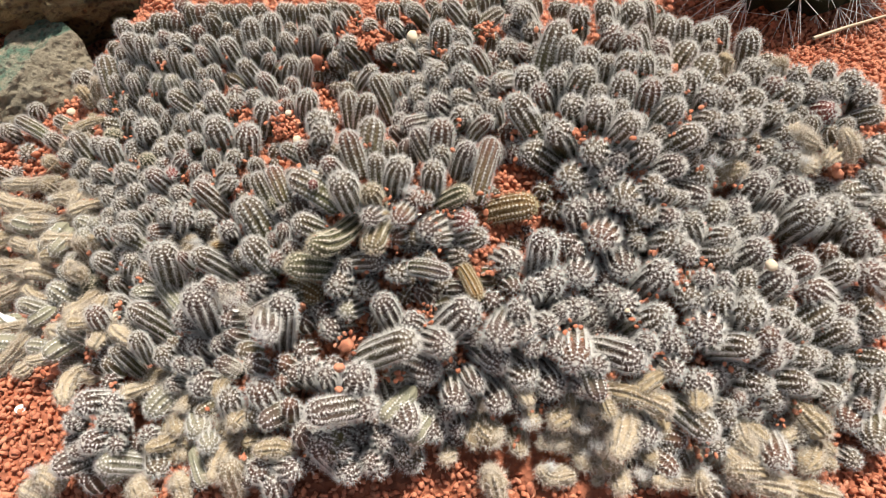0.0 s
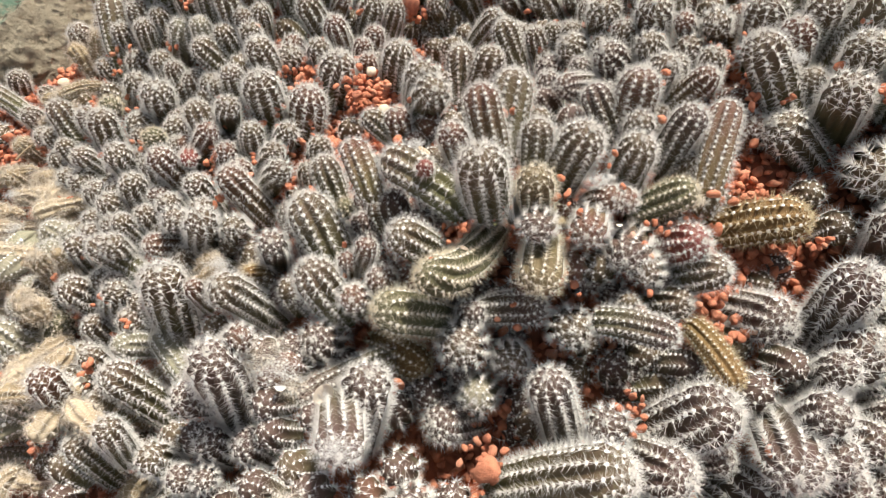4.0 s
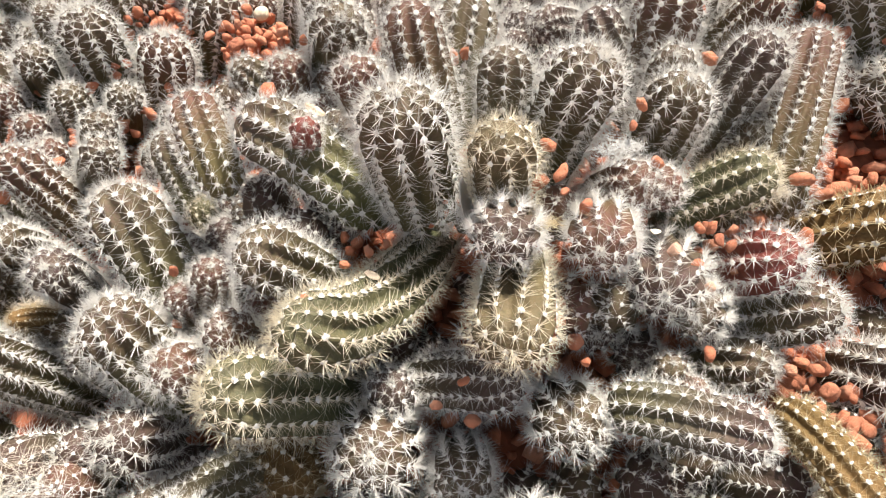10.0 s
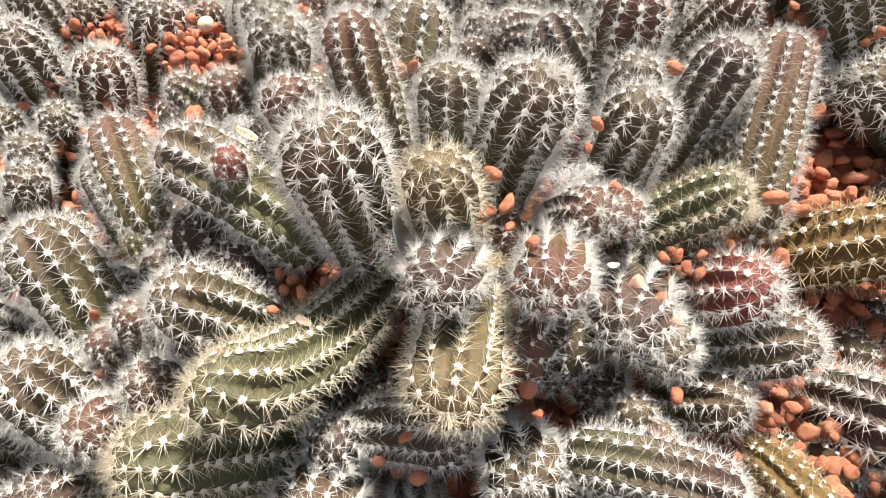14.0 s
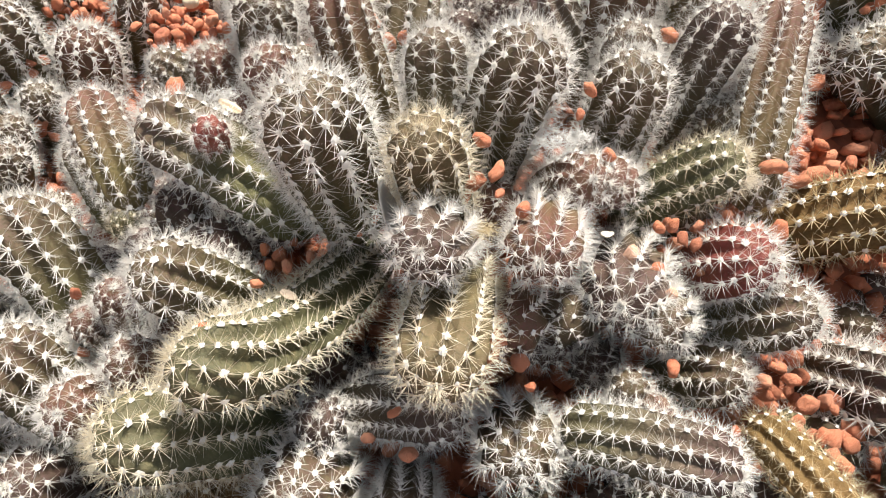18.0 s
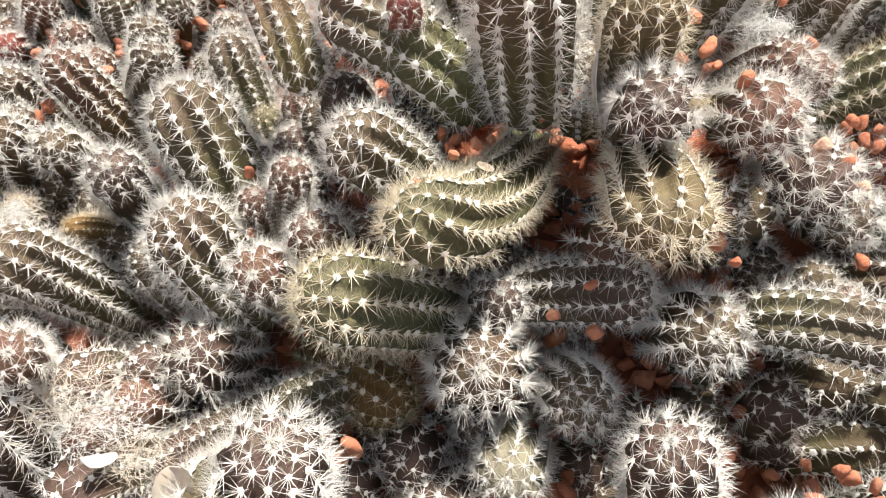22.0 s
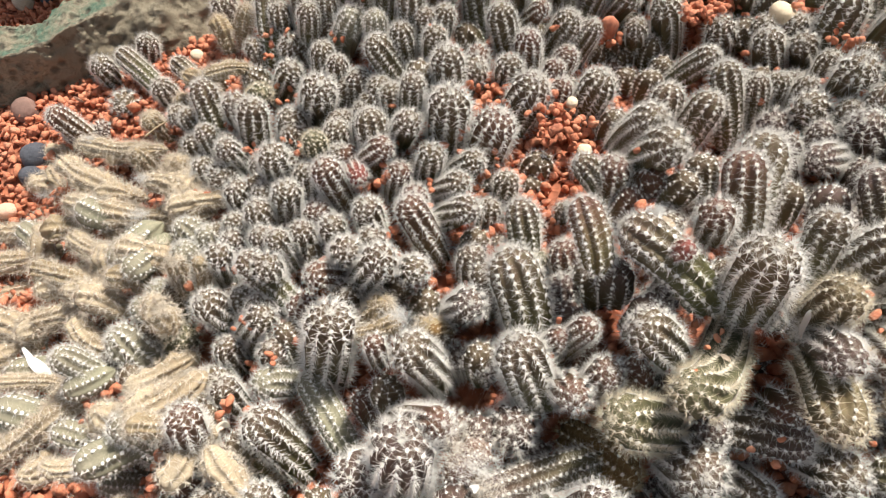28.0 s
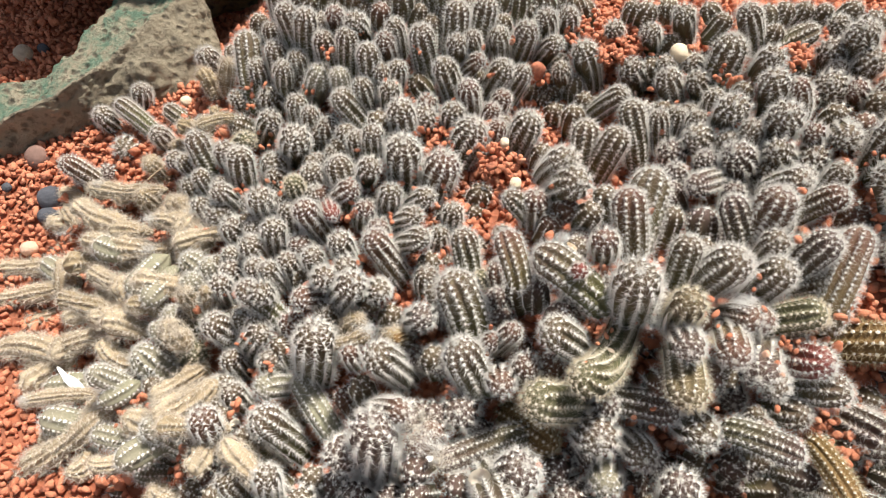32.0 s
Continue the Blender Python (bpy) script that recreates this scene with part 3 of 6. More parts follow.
stem("g", -1983, 1966, 636, -1848, 1931, 349, 687)
stem("q", -2854, 1903, 191, -2678, 1914, 141, 579)
stem("d", -2754, 1757, 288, -2534, 1814, 285, 423)
stem("q", -2578, 1753, 196, -2437, 1801, 83, 508)
stem("g", -2068, 1728, 536, -1986, 1681, 325, 518)
stem("g", -1844, 1716, 727, -1873, 1714, 446, 504)
stem("d", -2935, 1743, 115, -2887, 1832, 111, 523)
stem("d", -3225, 1737, -14, -2782, 2087, 237, 624)
stem("d", -3271, 1593, -19, -3100, 1791, -20, 662)
stem("d", -3394, 2055, -2, -2982, 2103, 126, 433)
stem("r", -1609, 2165, 933, -1606, 2187, 778, 347)
stem("y", -1560, 2300, 850, -1687, 2271, 800, 330)
stem("p", -1221, 1864, 660, -895, 2018, 713, 546)
stem("g", -2245, 3978, 1133, -2279, 4001, 870, 623)
stem("g", -2382, 4020, 1123, -2356, 4029, 889, 601)
stem("g", -2454, 4153, 1118, -2480, 4213, 902, 616)
stem("g", -2137, 3885, 1073, -2140, 3926, 842, 592)
stem("g", -1993, 3846, 1136, -2007, 3861, 911, 549)
stem("r", -2086, 3968, 1159, -2099, 4062, 973, 515)
stem("g", -1963, 3898, 1171, -1960, 4039, 970, 577)
stem("g", -1875, 3784, 1111, -1846, 3764, 860, 602)
stem("r", -1792, 3844, 1129, -1784, 3937, 920, 519)
stem("g", -1762, 3927, 1159, -1749, 3998, 954, 522)
stem("g", -1703, 3760, 1029, -1737, 3806, 840, 494)
stem("g", -1796, 3716, 1025, -1794, 3795, 841, 492)
stem("g", -1625, 3938, 1142, -1578, 3930, 878, 668)
stem("g", -1439, 4081, 1215, -1455, 4000, 954, 670)
stem("g", -1299, 4177, 1188, -1311, 4130, 928, 654)
stem("g", -1223, 4062, 1076, -1191, 4145, 860, 569)
stem("g", -1427, 3880, 1126, -1414, 3986, 932, 519)
stem("g", -1350, 3950, 1120, -1330, 4028, 950, 438)
stem("g", -1485, 3767, 1071, -1402, 3785, 828, 630)
stem("r", -1338, 3681, 1017, -1303, 3744, 798, 571)
stem("r", -1284, 3853, 1050, -1356, 3929, 909, 438)
stem("g", -1152, 3895, 999, -1221, 3958, 746, 651)
stem("g", -1047, 3944, 948, -1105, 3957, 744, 544)
stem("g", -1059, 4143, 1079, -1080, 4201, 812, 665)
stem("g", -978, 4225, 1102, -931, 4342, 883, 579)
stem("g", -849, 4356, 1047, -793, 4434, 834, 566)
stem("g", -888, 4118, 1011, -956, 4223, 811, 550)
stem("g", -760, 4084, 1020, -654, 4183, 743, 694)
stem("g", -858, 4007, 932, -797, 4099, 730, 519)
stem("q", -2112, 3747, 950, -2243, 3817, 649, 684)
stem("g", -1998, 3571, 959, -1874, 3567, 750, 632)
stem("g", -1714, 3573, 1036, -1738, 3659, 867, 506)
stem("g", -1643, 3426, 1065, -1610, 3474, 800, 675)
stem("r", -1531, 3594, 952, -1529, 3704, 759, 516)
stem("g", -1393, 3536, 987, -1388, 3584, 750, 589)
stem("g", -14, 4074, 1194, -1, 4001, 876, 851)
stem("g", 20, 4188, 1285, 171, 4261, 1046, 624)
stem("g", -315, 3945, 1019, -196, 3988, 749, 672)
stem("g", -489, 4052, 965, -386, 4182, 719, 666)
stem("g", -188, 4065, 1015, -66, 4211, 843, 537)
stem("g", -598, 4243, 1048, -535, 4378, 869, 523)
stem("g", -413, 4192, 1090, -332, 4329, 892, 542)
stem("g", -248, 4297, 1160, -143, 4424, 925, 600)
stem("g", -175, 3913, 1028, -62, 4041, 825, 579)
stem("g", -518, 3807, 975, -623, 3873, 787, 580)
stem("g", -509, 3707, 1007, -418, 3578, 771, 649)
stem("g", -358, 3686, 972, -286, 3669, 785, 510)
stem("g", -539, 3535, 970, -613, 3466, 749, 718)
stem("g", -708, 3622, 920, -676, 3495, 727, 713)
stem("g", -158, 3796, 923, -165, 3848, 692, 698)
stem("g", -217, 3488, 1031, -14, 3617, 758, 749)
stem("g", -67, 3570, 1176, 18, 3726, 842, 780)
stem("p", -85, 3311, 1119, 117, 3390, 859, 754)
stem("p", -303, 3474, 934, -172, 3578, 684, 740)
stem("p", -272, 3083, 1096, -74, 3307, 934, 560)
stem("g", 83, 3678, 1274, 199, 3769, 1007, 697)
stem("r", 197, 3687, 1250, 299, 3711, 1074, 521)
stem("g", 112, 3832, 1271, 159, 3997, 1066, 612)
stem("g", 464, 4286, 1134, 259, 4195, 1034, 653)
stem("g", 478, 4106, 1163, 648, 4273, 893, 714)
stem("g", 506, 4246, 1219, 657, 4394, 1049, 521)
stem("g", 558, 4066, 1318, 708, 4240, 986, 760)
stem("g", 638, 3961, 1230, 713, 4131, 960, 681)
stem("g", 441, 3862, 1140, 597, 3981, 877, 796)
stem("r", 542, 3815, 1159, 684, 3931, 974, 543)
stem("g", 123, 3455, 1257, 217, 3609, 930, 791)
stem("r", 238, 3400, 1225, 338, 3494, 1045, 446)
stem("g", 367, 3352, 1228, 488, 3615, 1045, 609)
stem("g", 78, 3296, 1180, 239, 3432, 957, 615)
stem("g", 259, 3319, 1151, 379, 3482, 889, 694)
stem("g", 130, 3062, 1238, 99, 3181, 1054, 620)
stem("r", 312, 3039, 1218, 221, 3063, 1063, 573)
stem("g", 820, 3725, 1453, 718, 3569, 1127, 914)
stem("g", 855, 3563, 1439, 859, 3538, 1153, 786)
stem("g", 924, 3408, 1471, 1042, 3405, 1168, 801)
stem("g", 921, 3759, 1518, 976, 3870, 1279, 682)
stem("g", 551, 3382, 1330, 611, 3406, 1011, 858)
stem("r", 632, 3222, 1326, 711, 3262, 1067, 732)
stem("g", 738, 3276, 1397, 783, 3352, 1140, 691)
stem("g", 932, 3240, 1451, 884, 3272, 1136, 822)
stem("g", 433, 3109, 1333, 667, 3028, 1007, 862)
stem("g", 802, 3016, 1385, 889, 3138, 1083, 773)
stem("g", 703, 2832, 1333, 829, 2985, 997, 830)
stem("g", 531, 2876, 1108, 794, 2914, 848, 910)
stem("g", 772, 2521, 1196, 952, 2862, 890, 985)
stem("b", 582, 2473, 1022, 324, 2544, 883, 807)
stem("p", 784, 2367, 1164, 884, 2432, 849, 738)
stem("r", 470, 2925, 1083, 524, 3002, 806, 628)
stem("g", 1074, 3768, 1576, 1150, 3835, 1353, 638)
stem("g", 1364, 3888, 1471, 1268, 3921, 1241, 853)
stem("g", 1461, 4032, 1392, 1531, 4044, 1198, 483)
stem("g", 1059, 3586, 1564, 1146, 3655, 1396, 478)
stem("r", 1130, 3493, 1547, 1126, 3657, 1252, 798)
stem("g", 1320, 3681, 1441, 1395, 3656, 1254, 647)
stem("r", 1222, 3428, 1544, 1256, 3539, 1324, 649)
stem("g", 1668, 4089, 1233, 1668, 3996, 980, 871)
stem("g", 1790, 4073, 1221, 1807, 3959, 1009, 624)
stem("g", 1966, 4090, 1159, 1984, 4011, 886, 883)
stem("g", 2084, 4156, 1160, 2162, 4104, 892, 764)
stem("g", 2215, 3892, 1244, 2276, 3855, 935, 809)
stem("r", 1494, 3662, 1316, 1597, 3771, 1110, 661)
stem("g", 1831, 3868, 1163, 1694, 3764, 1012, 859)
stem("g", 1169, 3230, 1571, 1180, 3284, 1300, 697)
stem("g", 1260, 3247, 1557, 1330, 3292, 1317, 632)
stem("g", 1431, 3360, 1442, 1448, 3342, 1249, 656)
stem("g", 1891, 3668, 1214, 1815, 3503, 1055, 831)
stem("y", 2041, 3755, 1168, 2089, 3664, 1044, 607)
stem("g", 2172, 3552, 1221, 2284, 3641, 931, 895)
stem("g", 1996, 3330, 1304, 1984, 3370, 1097, 746)
stem("y", 2344, 3540, 1280, 2290, 3514, 1123, 655)
stem("r", 2222, 3327, 1282, 2306, 3423, 1022, 674)
stem("g", 1122, 3097, 1529, 1146, 3063, 1234, 793)
stem("r", 1284, 3037, 1536, 1293, 3027, 1269, 717)
stem("g", 1572, 3189, 1472, 1603, 3182, 1195, 778)
stem("g", 1446, 3044, 1530, 1396, 3137, 1287, 685)
stem("g", 1442, 2930, 1475, 1368, 2951, 1193, 783)
stem("g", 1666, 3022, 1459, 1706, 3139, 1186, 762)
stem("g", 1773, 2986, 1446, 1821, 3142, 1182, 726)
stem("g", 2086, 3199, 1299, 2021, 3222, 1106, 734)
stem("g", 2380, 3299, 1258, 2275, 3323, 982, 861)
stem("g", 2506, 3296, 1261, 2545, 3414, 977, 749)
stem("g", 2571, 3421, 1321, 2689, 3529, 1058, 678)
stem("g", 2362, 3373, 1314, 2521, 3514, 1071, 637)
stem("g", 2738, 3326, 1307, 2826, 3470, 1058, 671)
stem("g", 2600, 3270, 1259, 2802, 3451, 942, 820)
stem("g", 2801, 3234, 1267, 2986, 3410, 953, 815)
stem("R", 2612, 3152, 1193, 2498, 3278, 944, 818)
stem("g", 2896, 3103, 1216, 2813, 3204, 1017, 663)
stem("g", 936, 2874, 1505, 1024, 2992, 1151, 838)
stem("g", 1119, 2735, 1524, 1075, 2826, 1194, 753)
stem("g", 1566, 2749, 1394, 1421, 2840, 1126, 810)
stem("g", 1246, 2663, 1386, 1202, 2806, 1028, 834)
stem("g", 892, 2632, 1361, 1051, 2826, 1033, 835)
stem("p", 1062, 2614, 1331, 1090, 2741, 1101, 572)
stem("p", 1457, 2612, 1268, 1340, 2725, 1009, 782)
stem("g", 1661, 2624, 1133, 1575, 2791, 885, 840)
stem("g", 1666, 2826, 1407, 1648, 3025, 1170, 749)
stem("g", 1798, 2830, 1379, 1793, 3006, 1116, 754)
stem("g", 1929, 2903, 1360, 1988, 3076, 1092, 765)
stem("g", 2208, 3108, 1210, 2244, 3274, 975, 738)
stem("g", 2287, 2998, 1135, 2292, 3126, 903, 628)
stem("g", 2211, 2946, 1060, 2151, 3049, 754, 927)
stem("g", 1791, 2751, 1289, 1866, 2930, 1029, 691)
stem("y", 1941, 2709, 1100, 1740, 2686, 999, 715)
stem("g", 2319, 2875, 1055, 2335, 2934, 672, 956)
stem("r", 2301, 2934, 1085, 2411, 3074, 785, 739)
stem("p", 2054, 2697, 1037, 2069, 2742, 658, 901)
stem("p", 2339, 2712, 990, 2322, 2719, 557, 1091)
stem("g", 2581, 2705, 907, 2553, 2813, 598, 962)
stem("g", 2328, 2432, 1052, 2360, 2568, 596, 1071)
stem("g", 2526, 2540, 971, 2605, 2591, 630, 894)
stem("p", 988, 2523, 1231, 1155, 2812, 976, 811)
stem("g", 1072, 2362, 1203, 1217, 2690, 931, 863)
stem("p", 921, 2391, 1138, 1031, 2656, 907, 745)
stem("g", 1281, 2452, 1236, 1267, 2671, 971, 736)
stem("p", 1665, 2513, 1046, 1443, 2677, 941, 807)
stem("g", 1217, 2329, 1102, 1343, 2605, 889, 744)
stem("p", 1392, 2296, 1101, 1390, 2496, 873, 674)
stem("g", 1769, 2481, 983, 1718, 2590, 664, 884)
stem("p", 1892, 2525, 962, 1947, 2644, 656, 788)
stem("g", 1516, 2373, 1043, 1649, 2390, 717, 758)
stem("g", 1950, 2387, 960, 1954, 2483, 682, 773)
stem("p", 2036, 2399, 974, 2097, 2503, 719, 633)
stem("g", 1754, 2244, 1008, 1744, 2407, 692, 817)
stem("g", 1399, 2187, 1060, 1399, 2365, 687, 933)
stem("r", 928, 2145, 1103, 1078, 2468, 825, 887)
stem("d", 2323, 2996, 1137, 2455, 2942, 1097, 737)
stem("d", 2618, 2994, 1170, 2659, 2864, 1074, 660)
stem("d", 2364, 2795, 1041, 2452, 2943, 1009, 659)
stem("d", 2507, 2804, 1041, 2602, 2902, 1015, 623)
stem("g", 2764, 2873, 1112, 3040, 3009, 858, 657)
stem("g", 2777, 2731, 1025, 3006, 2821, 716, 728)
stem("g", 2604, 2637, 926, 3101, 2789, 693, 914)
stem("g", 2761, 2500, 964, 3054, 2627, 679, 714)
stem("g", 2598, 2423, 947, 2782, 2492, 568, 884)
stem("r", 2642, 2303, 930, 2793, 2424, 565, 872)
stem("p", 777, 1962, 988, 923, 2228, 721, 820)
stem("p", 1104, 2044, 913, 1137, 2371, 706, 877)
stem("p", 1306, 1997, 1019, 1300, 2108, 608, 916)
stem("g", 1465, 1846, 918, 1582, 2141, 618, 916)
stem("p", 1460, 2104, 1014, 1518, 2330, 765, 734)
stem("g", 1736, 2153, 947, 1706, 2370, 666, 851)
stem("p", 1945, 2172, 998, 1913, 2291, 663, 844)
stem("r", 2222, 2074, 993, 2120, 2109, 748, 734)
stem("p", 2019, 1984, 1010, 1951, 1982, 683, 851)
stem("g", 1820, 2046, 942, 1878, 1904, 752, 606)
stem("p", 1647, 1960, 986, 1778, 2014, 769, 495)
stem("p", 1522, 1957, 1010, 1646, 2034, 748, 589)
stem("g", 1613, 1853, 973, 1729, 1880, 611, 778)
stem("g", 1739, 1747, 1029, 1876, 1781, 613, 880)
stem("r", 1839, 1629, 947, 1972, 1671, 602, 694)
stem("g", 1283, 1744, 928, 1193, 1844, 565, 868)
stem("p", 963, 1879, 754, 923, 1983, 374, 920)
stem("p", 1008, 1928, 848, 1104, 2069, 467, 841)
stem("p", 1075, 1851, 874, 1199, 1982, 512, 827)
stem("g", 2340, 1863, 819, 2131, 1807, 600, 806)
stem("g", 1949, 1733, 955, 1982, 1782, 687, 640)
stem("g", 2454, 1758, 757, 2354, 1799, 497, 771)
stem("g", 2468, 2071, 935, 2484, 2131, 641, 743)
stem("r", 2170, 1946, 911, 2540, 2025, 532, 832)
stem("r", 2568, 2060, 919, 2909, 2148, 541, 845)
stem("p", 1475, 1607, 943, 1679, 1932, 581, 1001)
stem("g", 1722, 1531, 949, 1640, 1660, 691, 713)
stem("p", 1296, 1605, 924, 1369, 1689, 606, 695)
stem("p", 1109, 1465, 908, 946, 1680, 617, 866)
stem("p", 1136, 1570, 961, 1207, 1643, 679, 623)
stem("r", 731, 1454, 915, 831, 1771, 586, 924)
stem("p", 849, 1440, 894, 925, 1568, 683, 528)
stem("p", 1296, 1441, 845, 1319, 1597, 586, 690)
stem("p", 1425, 1425, 788, 1603, 1389, 397, 822)
stem("p", 1597, 1475, 709, 1672, 1496, 402, 651)
stem("r", 1925, 1550, 819, 1879, 1569, 540, 642)
stem("g", 2171, 1553, 749, 2123, 1692, 500, 749)
stem("g", 2456, 1596, 578, 2404, 1687, 318, 850)
stem("g", 1875, 1416, 693, 1799, 1618, 416, 871)
stem("g", 2118, 1428, 706, 2003, 1550, 479, 742)
stem("g", 2593, 1551, 580, 2789, 1524, 81, 944)
stem("g", 2643, 1752, 747, 2683, 2002, 489, 871)
stem("g", 2668, 1586, 634, 2565, 1715, 450, 672)
stem("g", 1996, 1366, 563, 1981, 1529, 348, 726)
stem("g", 2315, 1378, 568, 2394, 1533, 347, 662)
stem("r", 2449, 1287, 384, 2688, 1538, 188, 747)
stem("y", 2289, 1202, 434, 2183, 1403, 445, 729)
stem("g", 2609, 1175, 346, 2810, 1440, 89, 840)
stem("y", 1288, 1262, 698, 1011, 1353, 714, 725)
stem("y", 952, 1207, 709, 946, 1384, 679, 562)
stem("g", 1477, 1106, 736, 1382, 1347, 551, 761)
stem("r", 1793, 1327, 518, 2008, 1513, 253, 762)
stem("r", 2002, 1345, 360, 2234, 1542, 43, 858)
stem("d", 1811, 1083, 490, 1803, 1265, 441, 644)
stem("g", 2163, 1217, 398, 2173, 1363, 82, 770)
stem("r", 1885, 1008, 530, 2029, 1278, 242, 787)
stem("y", 2108, 1021, 362, 2239, 1224, 299, 657)
stem("y", 1623, 995, 473, 1900, 1120, 306, 795)
stem("d", 1476, 1015, 444, 1504, 952, 395, 580)
stem("r", 1325, 962, 479, 1165, 1170, 365, 759)
stem("d", 933, 997, 680, 1053, 1245, 644, 758)
stem("p", 1141, 1115, 648, 1193, 1310, 359, 778)
stem("d", 831, 1024, 352, 883, 1330, 404, 723)
stem("d", 895, 1087, 507, 940, 1256, 496, 610)
stem("d", 2015, 901, 362, 1683, 955, 373, 740)
stem("g", 1503, 931, 405, 1744, 937, 49, 705)
stem("y", 2345, 900, 225, 2062, 990, 281, 665)
stem("d", 996, 861, 478, 1017, 966, 429, 624)
stem("d", 1207, 910, 464, 1398, 949, 431, 537)
stem("p", 421, 2064, 957, 351, 2323, 669, 838)
stem("p", 639, 1957, 1021, 634, 2061, 617, 910)
stem("p", 595, 2132, 1174, 609, 2134, 775, 807)
stem("p", 428, 1726, 1068, 465, 1792, 743, 685)
stem("p", 294, 1546, 1010, 403, 1834, 729, 856)
stem("p", 465, 1597, 984, 479, 1772, 759, 623)
stem("p", 604, 1666, 958, 563, 1808, 734, 633)
stem("p", 506, 1880, 1041, 557, 1959, 794, 578)
stem("p", 796, 1836, 887, 758, 1966, 572, 758)
stem("p", 335, 1488, 809, 223, 1698, 578, 795)
stem("g", 492, 1420, 765, 420, 1657, 502, 826)
stem("p", 655, 1372, 716, 594, 1623, 493, 798)
stem("p", 622, 1538, 905, 690, 1706, 664, 628)
stem("p", 494, 1540, 915, 546, 1687, 703, 565)
stem("g", -158, 1538, 1019, -456, 1593, 693, 883)
stem("p", 13, 1544, 958, -123, 1714, 694, 775)
stem("p", -453, 1369, 997, -535, 1395, 571, 835)
stem("p", -36, 1462, 756, -263, 1626, 571, 801)
stem("p", 70, 1297, 722, 55, 1511, 494, 694)
stem("p", 202, 1373, 756, 133, 1545, 587, 571)
stem("p", 335, 1300, 640, 258, 1525, 460, 707)
stem("p", -771, 1479, 790, -796, 1555, 458, 734)
stem("p", -727, 1785, 697, -559, 1906, 459, 784)
stem("p", -655, 1411, 869, -674, 1452, 621, 560)
stem("p", -703, 1131, 995, -443, 1269, 795, 718)
stem("p", -397, 1208, 909, -543, 1311, 620, 654)
stem("p", -178, 1146, 700, -308, 1451, 552, 834)
stem("g", -175, 1036, 309, -250, 1293, 195, 797)
stem("p", -489, 1181, 543, -502, 1201, 215, 646)
stem("p", -332, 1123, 602, -345, 1286, 304, 757)
stem("p", -554, 943, 540, -494, 1192, 290, 777)
stem("p", -389, 995, 475, -403, 1132, 215, 638)
stem("p", -46, 1175, 500, -67, 1399, 308, 716)
stem("y", 172, 1150, 375, 197, 1369, 392, 667)
stem("y", 319, 1151, 481, 262, 1352, 338, 781)
stem("y", 453, 1101, 428, 431, 1250, 329, 590)
stem("d", 578, 1149, 410, 765, 1149, 411, 662)
stem("d", 576, 1047, 362, 745, 1016, 345, 561)
stem("y", 620, 1231, 552, 765, 1398, 459, 714)
stem("y", 495, 1230, 553, 533, 1360, 447, 553)
stem("d", 265, 1036, 369, 323, 891, 253, 722)
stem("d", 680, 949, 331, 727, 1018, 288, 492)
stem("p", -695, 1088, 734, -615, 1072, 308, 760)
stem("p", -803, 955, 645, -981, 1043, 379, 609)
stem("p", -2104, 1320, 641, -2062, 1453, 342, 709)
stem("p", -1965, 1360, 561, -2088, 1434, 243, 661)
stem("p", -1956, 1252, 586, -2056, 1299, 349, 486)
stem("p", -1902, 1258, 522, -2011, 1306, 264, 526)
stem("p", -1896, 1142, 498, -2003, 1190, 254, 488)
stem("p", -2043, 1115, 566, -2010, 1247, 325, 636)
stem("p", -2279, 1018, 388, -2122, 1169, 253, 749)
stem("p", -2129, 1249, 597, -2236, 1309, 342, 549)
stem("q", -1828, 1360, 327, -1713, 1585, 312, 798)
stem("p", -1499, 1496, 565, -1413, 1569, 323, 840)
stem("p", -1485, 1576, 642, -1540, 1631, 456, 404)
stem("g", -1198, 1328, 778, -1269, 1333, 453, 626)
stem("r", -1040, 1370, 832, -1001, 1320, 489, 776)
stem("p", -950, 1521, 1096, -1023, 1781, 865, 688)
stem("g", -1697, 1023, 293, -1834, 1245, 119, 667)
stem("y", -1603, 1238, 366, -1686, 1362, 239, 509)
stem("q", -1420, 1193, 483, -1527, 1355, 310, 656)
stem("q", -1308, 1081, 613, -1368, 1183, 462, 533)
stem("y", -1182, 1172, 698, -1101, 1232, 567, 561)
stem("y", -1202, 1006, 604, -1244, 908, 318, 681)
stem("y", -1043, 1042, 662, -890, 1061, 607, 524)
stem("r", -1033, 970, 590, -1025, 1024, 253, 710)
stem("p", -930, 910, 565, -978, 939, 210, 677)
stem("q", -1994, 1041, 445, -1892, 1093, 256, 646)
stem("d", -1837, 995, 276, -1793, 846, 167, 831)
stem("d", -1587, 1012, 310, -1532, 898, 248, 729)
stem("d", -2478, 1049, 233, -2340, 971, 216, 678)
stem("d", -2586, 993, 122, -2425, 913, 112, 689)
stem("p", -210, 2210, 950, -210, 2390, 790, 560)
stem("p", -120, 2190, 880, -60, 2370, 720, 520)
stem("p", -460, 2100, 800, -460, 2260, 640, 520)
stem("p", -530, 2220, 820, -570, 2380, 660, 480)
stem("p", -1260, 2210, 800, -1260, 2350, 640, 560)
stem("p", 60, 2250, 900, 120, 2410, 740, 460)
stem("p", -760, 2430, 1000, -760, 2570, 840, 450)
stem("p", -720, 2460, 1040, -720, 2600, 880, 430)

# ---- undergrowth: shorter stems deep between the others ----
UNDER = {}


